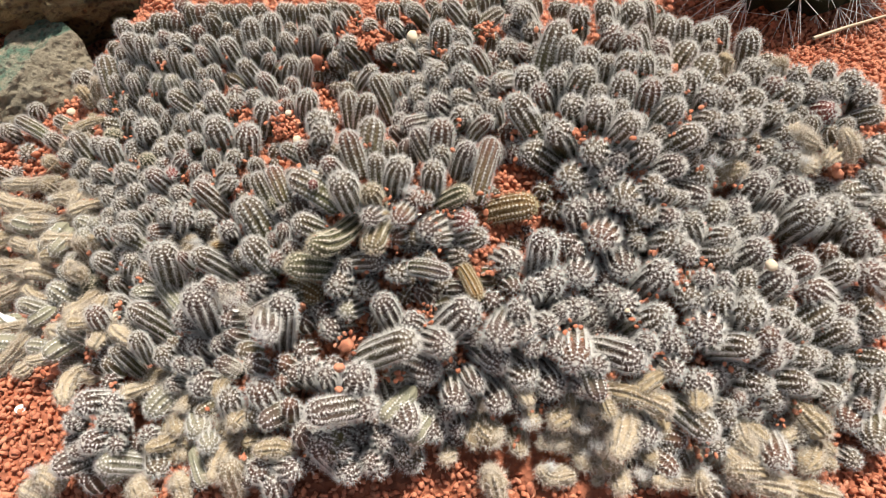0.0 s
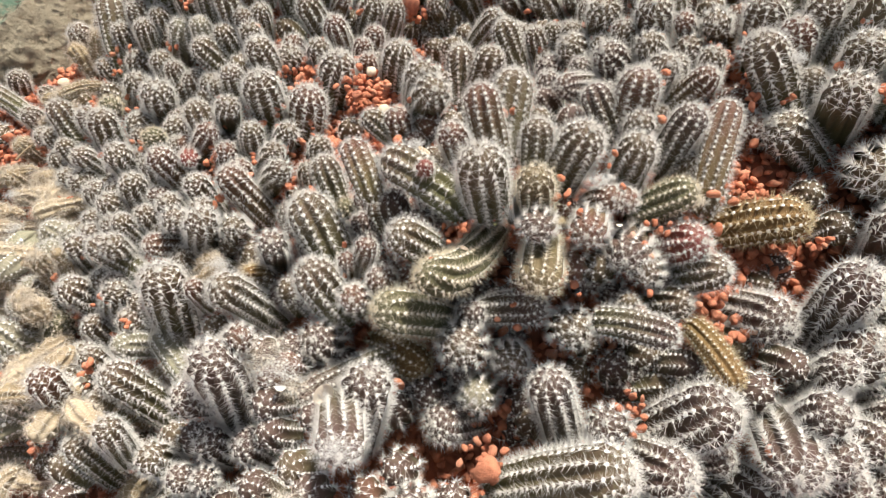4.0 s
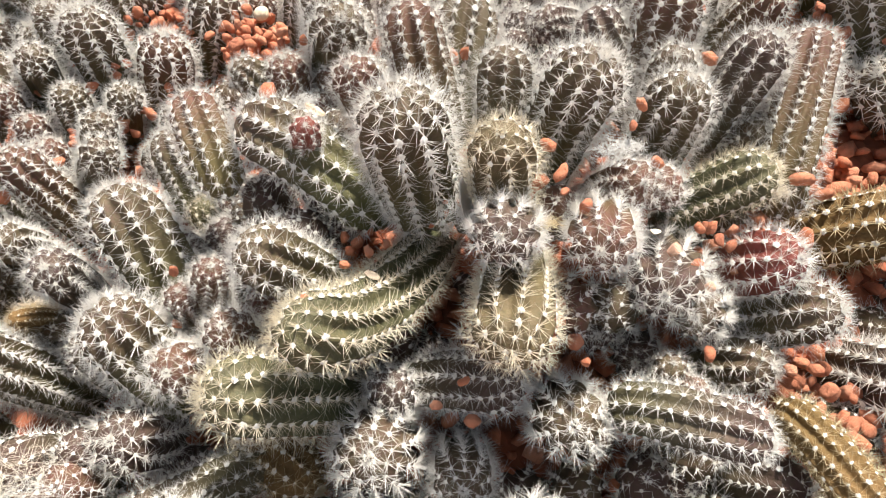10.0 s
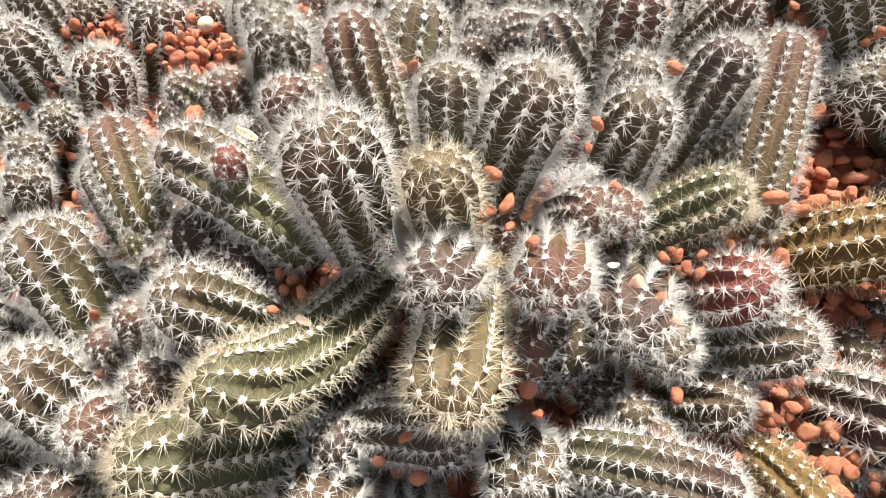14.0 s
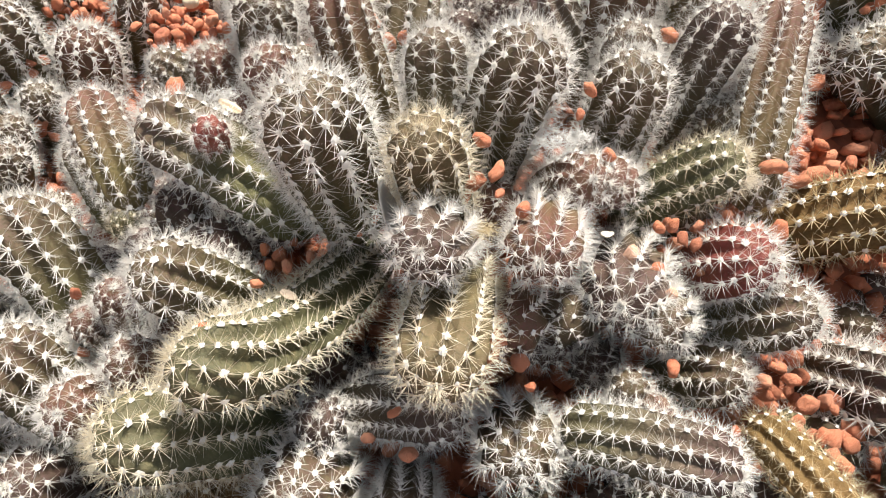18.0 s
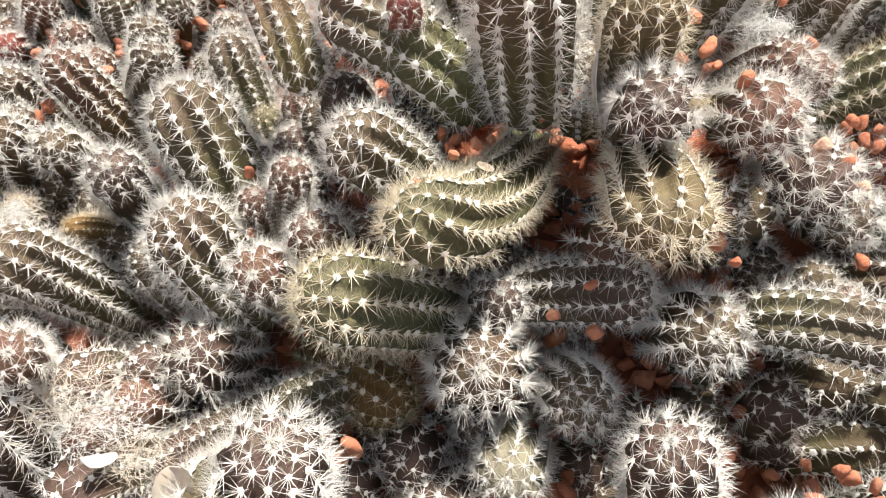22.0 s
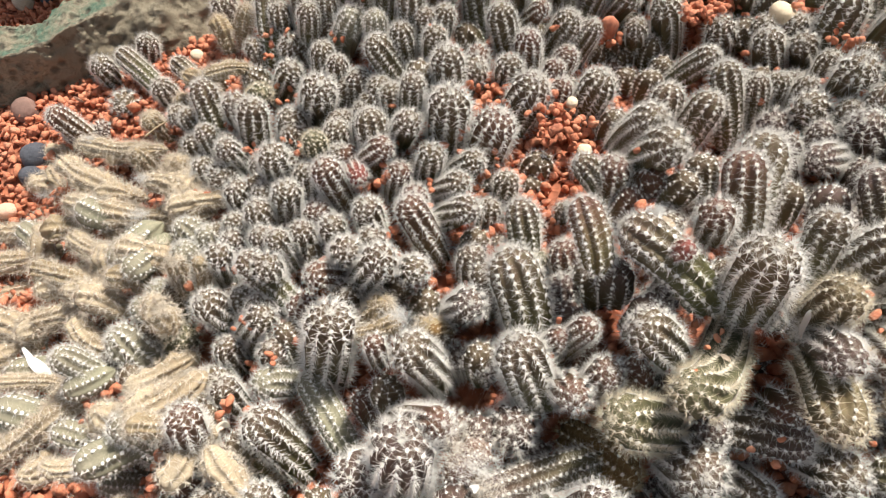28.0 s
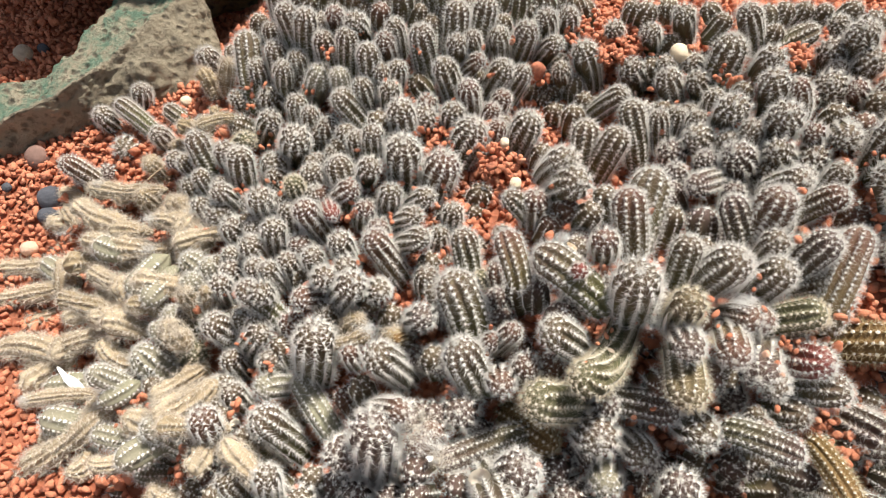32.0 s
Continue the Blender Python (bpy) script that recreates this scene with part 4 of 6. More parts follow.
def under(kind, x, y, z, bx, by, bz, r):
    tip, foot, r = np.array((x, y, z)) * 1e-4, np.array((bx, by, bz)) * 1e-4, r * 1e-5
    dry = kind in "yd"
    if dry:      # shrunken, matted all along
        r *= 0.84
        tip, foot = tip - (0, 0, 0.0025), foot - (0, 0, 0.0025)
    ctrl = 0.5 * (foot + tip) + rs.uniform(-0.3, 0.3, 3) * r * (6 if dry else 1)
    body, wool, spine = stem_shape(foot, ctrl, tip, r, 8, 0.34 if dry else 0.22, 12 if dry else 6, dry, 0.70 if dry else 0.62, (9.0 if dry else 3.0) * r, 0.0130 if dry else 0.0105, short=not dry)
    UNDER.setdefault(kind, []).append((body, wool, spine))


def joined(arrays):
    vs, fs, k = [], [], 0
    for a in arrays:
        vs.append(a[0])
        fs.append(a[1] + k)
        k += len(a[0])
    return np.concatenate(vs), np.concatenate(fs)


under("g", -1938, 1823, 328, -1819, 1764, 153, 522)
under("p", -1363, 1961, 797, -1364, 2061, 601, 639)
under("p", -61, 2032, 763, -25, 2168, 594, 581)
under("g", -1588, 2466, 773, -1650, 2607, 617, 570)
under("y", -2001, 1884, 502, -1902, 1862, 306, 503)
under("p", 566, 2410, 836, 457, 2437, 647, 553)
under("p", -867, 1848, 714, -858, 1874, 496, 618)
under("r", -1256, 1886, 716, -1235, 1960, 510, 559)
under("g", -205, 2221, 1046, -122, 2328, 872, 558)
under("g", 620, 2792, 879, 624, 2896, 685, 626)
under("p", -431, 1810, 567, -509, 1916, 391, 618)
under("p", -68, 1933, 724, -85, 2043, 534, 552)
under("g", -235, 1958, 779, -237, 2060, 584, 552)
under("p", -612, 2244, 906, -668, 2248, 693, 654)
under("p", -543, 1964, 608, -513, 2125, 461, 572)
under("g", -746, 2719, 1077, -829, 2737, 874, 550)
under("g", -994, 2594, 937, -939, 2546, 730, 603)
under("g", -2298, 3778, 752, -2365, 3814, 546, 627)
under("p", -17, 1976, 759, -30, 2085, 568, 591)
under("g", -1970, 3416, 792, -1951, 3421, 573, 651)
under("g", -171, 2069, 798, -263, 2167, 624, 536)
under("g", 20, 2003, 825, -36, 2154, 676, 654)
under("g", -463, 2445, 1177, -429, 2466, 960, 594)
under("p", -1608, 1757, 571, -1603, 1791, 354, 628)
under("y", -1899, 2040, 459, -1870, 2078, 244, 592)
under("g", -389, 1825, 686, -392, 1866, 470, 538)
under("p", -440, 1876, 688, -461, 1974, 492, 555)
under("p", -1145, 1747, 807, -1055, 1826, 622, 510)
under("p", -828, 1935, 645, -770, 2061, 474, 527)
under("g", -1410, 2307, 779, -1488, 2425, 610, 501)
under("b", 588, 2888, 879, 634, 2829, 673, 540)
under("y", -1466, 2344, 830, -1485, 2381, 614, 624)
under("y", -2055, 2277, 459, -2019, 2236, 246, 626)
under("r", -1851, 4071, 1149, -1858, 4130, 936, 580)
under("g", -698, 2900, 1089, -722, 2948, 876, 578)
under("g", -77, 4163, 987, -18, 4266, 802, 529)
under("g", 191, 4373, 1192, 237, 4354, 978, 585)
under("g", -355, 2952, 1094, -358, 2884, 885, 541)
under("g", -2112, 1663, 496, -2062, 1646, 283, 533)
under("r", -1973, 3065, 791, -1906, 3077, 581, 522)
under("g", -2095, 3301, 738, -2082, 3330, 521, 504)
under("r", -822, 2221, 978, -851, 2251, 762, 538)
under("g", -26, 4273, 1172, -78, 4307, 960, 535)
under("g", 40, 3567, 1045, 95, 3599, 834, 519)
under("g", -2313, 1910, 428, -2281, 1919, 210, 657)
under("d", -3935, 2685, -287, -3720, 2692, -337, 590)
under("g", -1539, 4194, 1105, -1503, 4220, 889, 515)
under("g", 528, 4449, 1182, 509, 4486, 966, 517)
under("g", -640, 2484, 1187, -620, 2497, 969, 509)
under("g", -2752, 3226, 458, -2621, 3152, 298, 621)
under("r", -966, 2328, 803, -1062, 2414, 624, 505)
under("p", -441, 2379, 865, -433, 2505, 685, 652)
under("g", -1729, 1802, 496, -1723, 1777, 278, 553)
under("g", -1989, 2672, 651, -1946, 2637, 438, 638)
under("y", -3124, 2374, 34, -2905, 2356, 40, 558)
under("g", -1295, 2257, 842, -1261, 2252, 625, 555)
under("g", -2040, 1805, 469, -1992, 1903, 278, 612)
under("p", -809, 2384, 1085, -835, 2366, 868, 632)
under("d", -3326, 2251, -158, -3107, 2223, -161, 538)
under("y", -2968, 1706, 15, -2799, 1842, -21, 575)
under("g", -1368, 2740, 783, -1424, 2796, 578, 531)
under("g", -2733, 1681, 63, -2536, 1711, -30, 632)
under("d", -3088, 2677, 180, -2922, 2532, 168, 594)
under("r", -423, 2138, 1026, -416, 2266, 848, 636)
under("g", -857, 3881, 756, -845, 3951, 547, 626)
under("g", -1220, 3084, 759, -1181, 3108, 544, 507)
under("g", -1184, 3165, 825, -1209, 3197, 608, 651)
under("g", -2189, 4045, 1063, -2162, 4073, 847, 633)
under("g", -655, 3021, 1090, -603, 2992, 878, 612)
under("g", -2382, 2734, 556, -2365, 2740, 337, 634)
under("g", -1966, 2782, 669, -1957, 2826, 454, 501)
under("g", -2447, 3920, 712, -2497, 3925, 498, 578)
under("g", -907, 3452, 861, -921, 3451, 642, 625)
under("g", -755, 3829, 818, -749, 3812, 599, 659)
under("p", -1286, 1718, 762, -1207, 1773, 564, 552)
under("g", -2553, 2059, 316, -2504, 2125, 112, 658)
under("g", -294, 2667, 1208, -277, 2754, 1006, 559)
under("g", -2957, 3769, 454, -2876, 3765, 249, 624)
under("r", 429, 3081, 1093, 490, 3103, 883, 653)
under("g", 234, 4238, 1166, 219, 4256, 947, 547)
under("g", -1203, 4236, 1054, -1164, 4270, 840, 533)
under("p", -1090, 2009, 676, -1030, 2081, 477, 619)
under("g", -2064, 1915, 521, -1938, 1892, 342, 571)
under("g", -2182, 3030, 714, -2183, 3122, 515, 656)
under("d", -3948, 3112, -128, -3743, 3044, -168, 574)
under("d", -3323, 3314, 155, -3161, 3224, 37, 546)
under("g", -2232, 1671, 394, -2228, 1722, 180, 548)
under("g", -699, 3931, 809, -668, 4003, 604, 601)
under("p", -1258, 2020, 802, -1210, 2071, 593, 533)
under("g", -2333, 2948, 621, -2376, 3001, 412, 588)
under("p", 140, 1933, 895, 37, 2032, 727, 508)
under("g", -914, 3996, 721, -878, 4045, 510, 608)
under("g", -1893, 3654, 873, -1892, 3692, 656, 569)
under("g", -2549, 4034, 681, -2589, 3963, 477, 590)
under("d", -2957, 2807, 217, -2807, 2773, 60, 620)
under("g", -980, 4020, 766, -1002, 4048, 549, 503)
under("g", -2645, 2151, 308, -2601, 2170, 93, 583)
under("r", -1313, 1883, 824, -1237, 1906, 619, 547)
under("g", -2271, 2503, 481, -2342, 2500, 273, 565)
under("d", -3170, 2053, -41, -2960, 2115, -62, 545)
under("g", -1130, 3670, 832, -1135, 3642, 614, 566)
under("g", -1650, 4180, 1101, -1699, 4197, 887, 505)
under("d", -3502, 2232, -176, -3296, 2156, -180, 626)
under("p", -1295, 1776, 813, -1246, 1877, 623, 582)
under("g", -1316, 3045, 788, -1364, 3038, 574, 605)
under("y", -2566, 2623, 496, -2504, 2486, 335, 651)
under("g", -865, 4041, 765, -852, 4104, 554, 567)
under("p", -3760, 3429, 34, -3729, 3441, -183, 532)
under("r", -855, 2890, 999, -901, 2905, 785, 520)
under("g", -1761, 4172, 1093, -1815, 4241, 891, 569)
under("r", -302, 2379, 1157, -268, 2482, 965, 528)
under("g", -829, 4209, 852, -866, 4201, 635, 528)
under("r", -1662, 2116, 625, -1588, 2094, 419, 509)
under("p", -230, 2964, 1105, -212, 2837, 926, 640)
under("d", -3060, 2882, 184, -2873, 2812, 92, 625)
under("g", 88, 3290, 1064, 145, 3373, 868, 521)
under("d", -2853, 2868, 253, -2664, 2792, 169, 597)
under("g", -1994, 2322, 595, -1965, 2284, 380, 577)
under("g", -2088, 3498, 769, -2153, 3539, 563, 613)
under("g", -392, 3815, 886, -357, 3865, 675, 637)
under("r", -2225, 1760, 383, -2113, 1743, 194, 571)
under("g", -1501, 2450, 783, -1540, 2452, 567, 547)
under("r", 561, 3609, 1154, 590, 3577, 938, 634)
under("g", -316, 4421, 1100, -263, 4540, 923, 597)
under("g", 33, 3766, 1127, 78, 3850, 929, 502)
under("g", 636, 4373, 1245, 602, 4446, 1041, 584)
under("g", -1338, 2537, 853, -1277, 2587, 647, 523)
under("y", -2931, 3330, 394, -2810, 3329, 210, 602)
under("p", -379, 1942, 719, -303, 2071, 558, 650)
under("g", -1253, 2948, 766, -1278, 2879, 558, 543)
under("p", -1027, 2485, 852, -1057, 2388, 657, 617)
under("g", 420, 4435, 1179, 407, 4515, 974, 576)
under("g", 87, 1921, 774, -73, 1964, 629, 583)
under("d", -3000, 1657, 3, -2801, 1746, -31, 598)
under("g", -1735, 3438, 952, -1781, 3522, 754, 657)
under("d", -3034, 3183, 275, -2994, 3177, 59, 519)
under("g", -201, 4276, 884, -127, 4400, 718, 548)
under("g", -1643, 3801, 923, -1549, 3819, 725, 610)
under("p", -3457, 3580, 116, -3463, 3662, -88, 559)
under("g", -2614, 4199, 906, -2638, 4180, 689, 570)
under("g", 632, 3746, 1168, 758, 3807, 998, 585)
under("p", -493, 2004, 716, -513, 2163, 565, 534)
under("p", -3850, 3442, 2, -3860, 3403, -214, 561)
under("y", -2745, 3968, 553, -2716, 3992, 337, 528)
under("g", -1958, 3704, 889, -1959, 3770, 679, 578)
under("d", -4071, 3045, -173, -3863, 2989, -213, 602)
under("g", 476, 2316, 832, 406, 2438, 664, 516)
under("g", 341, 2055, 831, 222, 2153, 674, 621)
under("g", -2354, 3882, 828, -2437, 3917, 627, 568)
under("g", -2468, 4030, 768, -2450, 3980, 555, 593)
under("d", -3776, 2815, -102, -3560, 2780, -127, 603)
under("d", -3208, 2895, 131, -2989, 2870, 117, 633)
under("g", -2829, 4141, 709, -2732, 4084, 520, 586)
under("g", -124, 4353, 1168, 24, 4369, 1006, 536)
under("r", -1246, 1942, 797, -1235, 2026, 594, 585)
under("y", -2924, 3859, 460, -2837, 3768, 280, 594)
under("p", -3686, 3588, 66, -3725, 3667, -135, 569)
under("y", -3379, 2573, -58, -3167, 2516, -68, 529)
under("r", -929, 2371, 823, -1018, 2351, 622, 564)
under("g", -2658, 2343, 353, -2561, 2355, 156, 540)
under("d", -3633, 2469, -184, -3414, 2449, -183, 562)
under("g", 680, 4228, 1289, 726, 4286, 1081, 655)
under("g", -766, 4042, 851, -742, 4071, 634, 590)
under("y", -3287, 2728, 46, -3128, 2577, 36, 558)
under("g", -932, 4049, 821, -931, 4148, 624, 586)
under("g", -2020, 2813, 699, -2013, 2830, 480, 513)
under("g", -1563, 2116, 766, -1547, 2122, 547, 543)
under("y", -3122, 4093, 308, -3085, 4014, 106, 658)
under("d", -3206, 1999, -59, -3050, 2154, -64, 567)
under("g", -2797, 2210, 244, -2632, 2172, 104, 523)
under("g", -1668, 2387, 758, -1628, 2468, 557, 571)
under("p", -928, 2530, 1045, -880, 2515, 831, 600)
under("g", -1098, 4376, 1037, -1048, 4426, 829, 643)
under("r", -773, 2937, 1030, -885, 3004, 853, 620)
under("p", -767, 1880, 728, -734, 1974, 532, 622)
under("r", 255, 2799, 1075, 262, 2794, 855, 612)
under("g", -1978, 4127, 1097, -1975, 4221, 898, 526)
under("g", -1717, 3051, 779, -1734, 3138, 578, 645)
under("p", -3499, 3548, 143, -3441, 3651, -43, 581)
under("g", -2563, 2462, 472, -2543, 2419, 258, 562)
under("g", -2050, 3573, 777, -2067, 3603, 559, 544)
under("d", -3678, 2253, -149, -3459, 2231, -148, 559)
under("g", 297, 4386, 1196, 314, 4452, 987, 591)
under("g", 438, 2449, 814, 361, 2560, 640, 541)
under("g", -2206, 2011, 448, -2224, 1982, 231, 620)
under("g", -1589, 4157, 1061, -1572, 4129, 843, 633)
under("g", -2281, 3823, 815, -2303, 3898, 610, 581)
under("g", -402, 4113, 945, -277, 4178, 776, 626)
under("g", 2921, 3013, 1071, 3020, 2988, 876, 619)
under("y", -1931, 1514, 347, -1939, 1541, 128, 509)
under("p", -882, 1478, 752, -822, 1482, 540, 551)
under("p", -1091, 1492, 862, -1074, 1533, 647, 641)
under("p", -1316, 1555, 721, -1214, 1557, 526, 558)
under("y", -1533, 1449, 342, -1531, 1608, 190, 535)
under("g", -2508, 1870, 184, -2346, 1910, 41, 566)
under("g", -978, 4466, 1059, -931, 4505, 848, 580)
under("p", -653, 1538, 758, -658, 1535, 538, 603)
under("g", -1197, 4379, 1121, -1246, 4411, 908, 609)
under("p", 1389, 1560, 850, 1422, 1660, 657, 582)
under("y", -1867, 1568, 381, -1786, 1675, 207, 547)
under("p", -417, 1245, 559, -417, 1330, 356, 534)
under("p", 793, 2154, 1006, 851, 2191, 797, 649)
under("y", -1170, 1133, 539, -1083, 1193, 346, 588)
under("g", 1699, 2792, 1115, 1649, 2860, 911, 642)
under("p", 934, 1992, 800, 931, 2103, 610, 618)
under("r", -303, 2156, 1111, -240, 2289, 947, 587)
under("g", -2187, 4228, 1137, -2258, 4265, 933, 631)
under("g", -2370, 4212, 1058, -2367, 4279, 849, 511)
under("p", -127, 1965, 845, -88, 2010, 634, 535)
under("r", 411, 2951, 939, 443, 2938, 722, 568)
under("g", -1552, 4262, 1203, -1499, 4223, 993, 633)
under("g", 124, 2446, 1028, 2, 2517, 859, 606)
under("p", -840, 1606, 750, -827, 1701, 551, 627)
under("r", -926, 1408, 771, -936, 1479, 563, 520)
under("g", -1638, 4285, 1187, -1617, 4254, 970, 552)
under("g", 695, 2445, 1030, 715, 2560, 843, 643)
under("y", 1275, 1177, 584, 1262, 1326, 422, 570)
under("g", 1636, 1234, 591, 1675, 1371, 424, 636)
under("g", 648, 2618, 1019, 662, 2714, 822, 574)
under("g", 814, 4095, 1321, 896, 4184, 1137, 587)
under("r", 2767, 2213, 804, 2875, 2258, 617, 512)
under("d", 1713, 1150, 484, 1780, 1288, 327, 639)
under("p", -689, 2193, 948, -705, 2285, 749, 558)
under("g", -788, 3276, 1001, -863, 3355, 810, 657)
under("g", 2603, 2025, 743, 2593, 2031, 523, 580)
under("p", 1001, 2051, 822, 985, 2223, 686, 608)
under("p", -767, 1105, 806, -774, 1101, 586, 515)
under("p", -121, 1393, 656, -197, 1523, 496, 553)
under("r", 2427, 2250, 864, 2519, 2280, 667, 642)
under("g", -312, 3796, 915, -244, 3893, 730, 599)
under("g", -1267, 3953, 880, -1333, 4000, 676, 586)
under("p", 292, 1831, 957, 285, 1928, 759, 635)
under("r", -939, 1524, 790, -907, 1545, 573, 599)
under("g", -1713, 4276, 1193, -1700, 4236, 977, 526)
under("g", -1277, 4379, 1121, -1225, 4383, 907, 612)
under("g", -823, 4505, 1032, -757, 4529, 824, 527)
under("p", 995, 1781, 667, 946, 1868, 471, 595)
under("p", 737, 2221, 1018, 855, 2293, 847, 647)
under("g", 2372, 3782, 1116, 2432, 3780, 905, 652)
under("g", 416, 1411, 608, 472, 1555, 451, 540)
under("p", 58, 1192, 346, 65, 1373, 221, 619)
under("g", 1181, 2296, 1018, 1231, 2459, 879, 625)
under("g", 1363, 1104, 438, 1457, 1084, 240, 521)
under("g", -750, 4560, 993, -718, 4502, 783, 650)
under("p", 2256, 2271, 834, 2310, 2301, 622, 546)
under("y", 1222, 1424, 733, 1187, 1510, 534, 552)
under("p", -1867, 1207, 301, -1947, 1217, 96, 551)
under("r", 808, 1413, 759, 882, 1546, 600, 550)
under("d", 1647, 1096, 468, 1760, 1105, 279, 506)
under("g", -1097, 1262, 682, -1037, 1307, 475, 576)
under("p", -2084, 1538, 454, -2129, 1612, 252, 538)
under("g", 430, 3622, 1157, 466, 3709, 958, 609)
under("y", -1697, 1270, 297, -1690, 1364, 98, 638)
under("y", -1619, 1155, 265, -1665, 1098, 58, 612)
under("d", 2792, 3020, 1064, 2813, 3040, 846, 604)
under("r", -1991, 4145, 1198, -2041, 4220, 998, 558)
under("g", -1768, 4159, 1187, -1761, 4238, 982, 619)
under("p", -2237, 1172, 411, -2164, 1234, 212, 512)
under("g", 2056, 1880, 872, 2072, 1859, 653, 569)
under("d", 732, 1242, 386, 922, 1334, 324, 537)
under("g", -1773, 4235, 1222, -1693, 4265, 1019, 630)
under("g", -1413, 4244, 1126, -1400, 4232, 907, 558)
under("y", -1350, 1040, 459, -1350, 1039, 239, 591)
under("g", -910, 4531, 1014, -910, 4644, 825, 632)
under("p", -597, 1202, 508, -628, 1186, 290, 633)
under("g", -1055, 4452, 1070, -1027, 4502, 857, 604)
under("g", 1916, 3503, 1168, 1954, 3498, 951, 627)
under("r", 1385, 1124, 568, 1240, 1225, 438, 561)
under("r", -841, 1270, 820, -857, 1245, 602, 512)
under("g", -1867, 4210, 1151, -1861, 4304, 952, 531)
under("g", -2468, 4046, 901, -2401, 3987, 699, 604)
under("r", 1102, 985, 451, 1214, 1132, 332, 572)
under("p", 57, 1564, 701, -68, 1626, 531, 582)
under("d", 1179, 952, 358, 1307, 1062, 218, 505)
under("g", 2115, 3027, 1057, 2091, 3123, 860, 557)
under("r", -1855, 4246, 1214, -1840, 4201, 999, 629)
under("y", -1547, 1199, 323, -1589, 1306, 136, 538)
under("g", -1942, 4204, 1155, -1950, 4329, 974, 513)
under("r", 1675, 1412, 606, 1765, 1480, 417, 509)
under("y", -1311, 1253, 534, -1366, 1288, 324, 566)
under("d", 1473, 1098, 460, 1519, 1153, 252, 512)
under("p", -1610, 1461, 310, -1612, 1531, 102, 518)
under("g", 2603, 1925, 791, 2622, 1931, 571, 544)
under("g", -2479, 2742, 526, -2385, 2765, 328, 552)
under("g", -485, 4411, 1098, -483, 4478, 888, 524)
under("y", -1421, 1098, 459, -1476, 1188, 266, 527)
under("r", 370, 3816, 1089, 403, 3902, 889, 644)
under("p", 413, 1896, 963, 394, 2041, 799, 536)
under("g", 1185, 3853, 1491, 1143, 3857, 1275, 608)
under("g", -1919, 4217, 1234, -1951, 4219, 1017, 512)
under("g", -2092, 4195, 1162, -2121, 4228, 946, 603)
under("g", 872, 4021, 1372, 933, 4134, 1193, 537)
under("p", 600, 1372, 548, 636, 1509, 379, 528)
under("g", 1599, 4205, 1243, 1686, 4138, 1052, 538)
under("g", -2277, 4185, 1078, -2313, 4268, 877, 640)
under("p", -756, 1029, 500, -806, 1092, 296, 570)
under("g", -245, 4289, 1000, -268, 4299, 782, 592)
under("d", 944, 1003, 383, 972, 1186, 265, 641)
under("g", -404, 4397, 1108, -401, 4437, 891, 642)
under("g", 2589, 3079, 1100, 2704, 3050, 915, 587)
under("g", 385, 4090, 1057, 381, 4134, 841, 630)
under("g", 2769, 2268, 838, 2831, 2383, 661, 653)
under("g", -1448, 970, 287, -1492, 1046, 85, 645)
under("y", 1586, 1095, 472, 1596, 1092, 252, 551)
under("p", -2102, 1016, 335, -2086, 980, 118, 610)
under("p", 1963, 2126, 821, 2012, 2203, 621, 632)
under("y", 2400, 1386, 336, 2410, 1539, 178, 635)
under("d", 892, 962, 319, 945, 1163, 249, 593)
under("p", -353, 3154, 1023, -236, 3151, 837, 513)
under("r", -1997, 4220, 1232, -1956, 4358, 1066, 562)
under("g", -1412, 4307, 1171, -1457, 4339, 958, 620)
under("g", -1121, 4393, 1111, -1120, 4360, 893, 563)
under("g", 329, 2672, 952, 335, 2651, 733, 652)
under("g", 2645, 1747, 594, 2702, 1875, 424, 500)
under("g", 2461, 1542, 445, 2577, 1590, 265, 566)
under("g", -1161, 1556, 858, -1085, 1626, 663, 565)
under("d", -3160, 2039, 81, -2974, 2026, 46, 594)
under("d", -2195, 1720, 555, -2188, 1896, 511, 628)
under("q", -3261, 2888, 290, -3072, 2851, 256, 724)
under("d", -3474, 3193, 163, -3331, 3063, 167, 581)
under("q", -3698, 2884, 17, -3422, 2739, -10, 646)
under("d", -3622, 2341, -2, -3372, 2341, -40, 632)
under("d", -3439, 2119, -22, -3238, 2305, -28, 689)
under("q", -3162, 1956, 142, -2855, 1960, 52, 715)
under("d", -2477, 1954, 508, -2303, 2114, 452, 685)
under("d", -3230, 2985, 307, -3044, 2992, 312, 670)
under("d", -3689, 2519, -88, -3529, 2682, -126, 599)
under("d", -2703, 2802, 422, -2595, 2964, 387, 701)
under("d", -2969, 2399, 331, -2740, 2406, 274, 722)
under("d", -3655, 2737, 2, -3492, 2878, -18, 598)
under("d", -2671, 1965, 360, -2459, 1814, 294, 694)
under("d", -3179, 1938, 28, -2988, 1858, 15, 654)
under("d", -3021, 2685, 348, -2856, 2586, 288, 569)
under("q", -2914, 2580, 334, -2813, 2850, 325, 696)
under("d", -2775, 2935, 442, -2797, 3241, 356, 688)
under("d", -3732, 3019, -2, -3510, 2973, -38, 666)
under("d", -2969, 2356, 267, -2813, 2262, 205, 616)
under("d", -2836, 2585, 507, -2568, 2603, 420, 718)
under("d", -3507, 2928, 81, -3499, 2668, 0, 667)
under("d", -2933, 1985, 213, -2863, 2152, 190, 658)
under("d", -3295, 3201, 285, -3174, 3337, 259, 586)
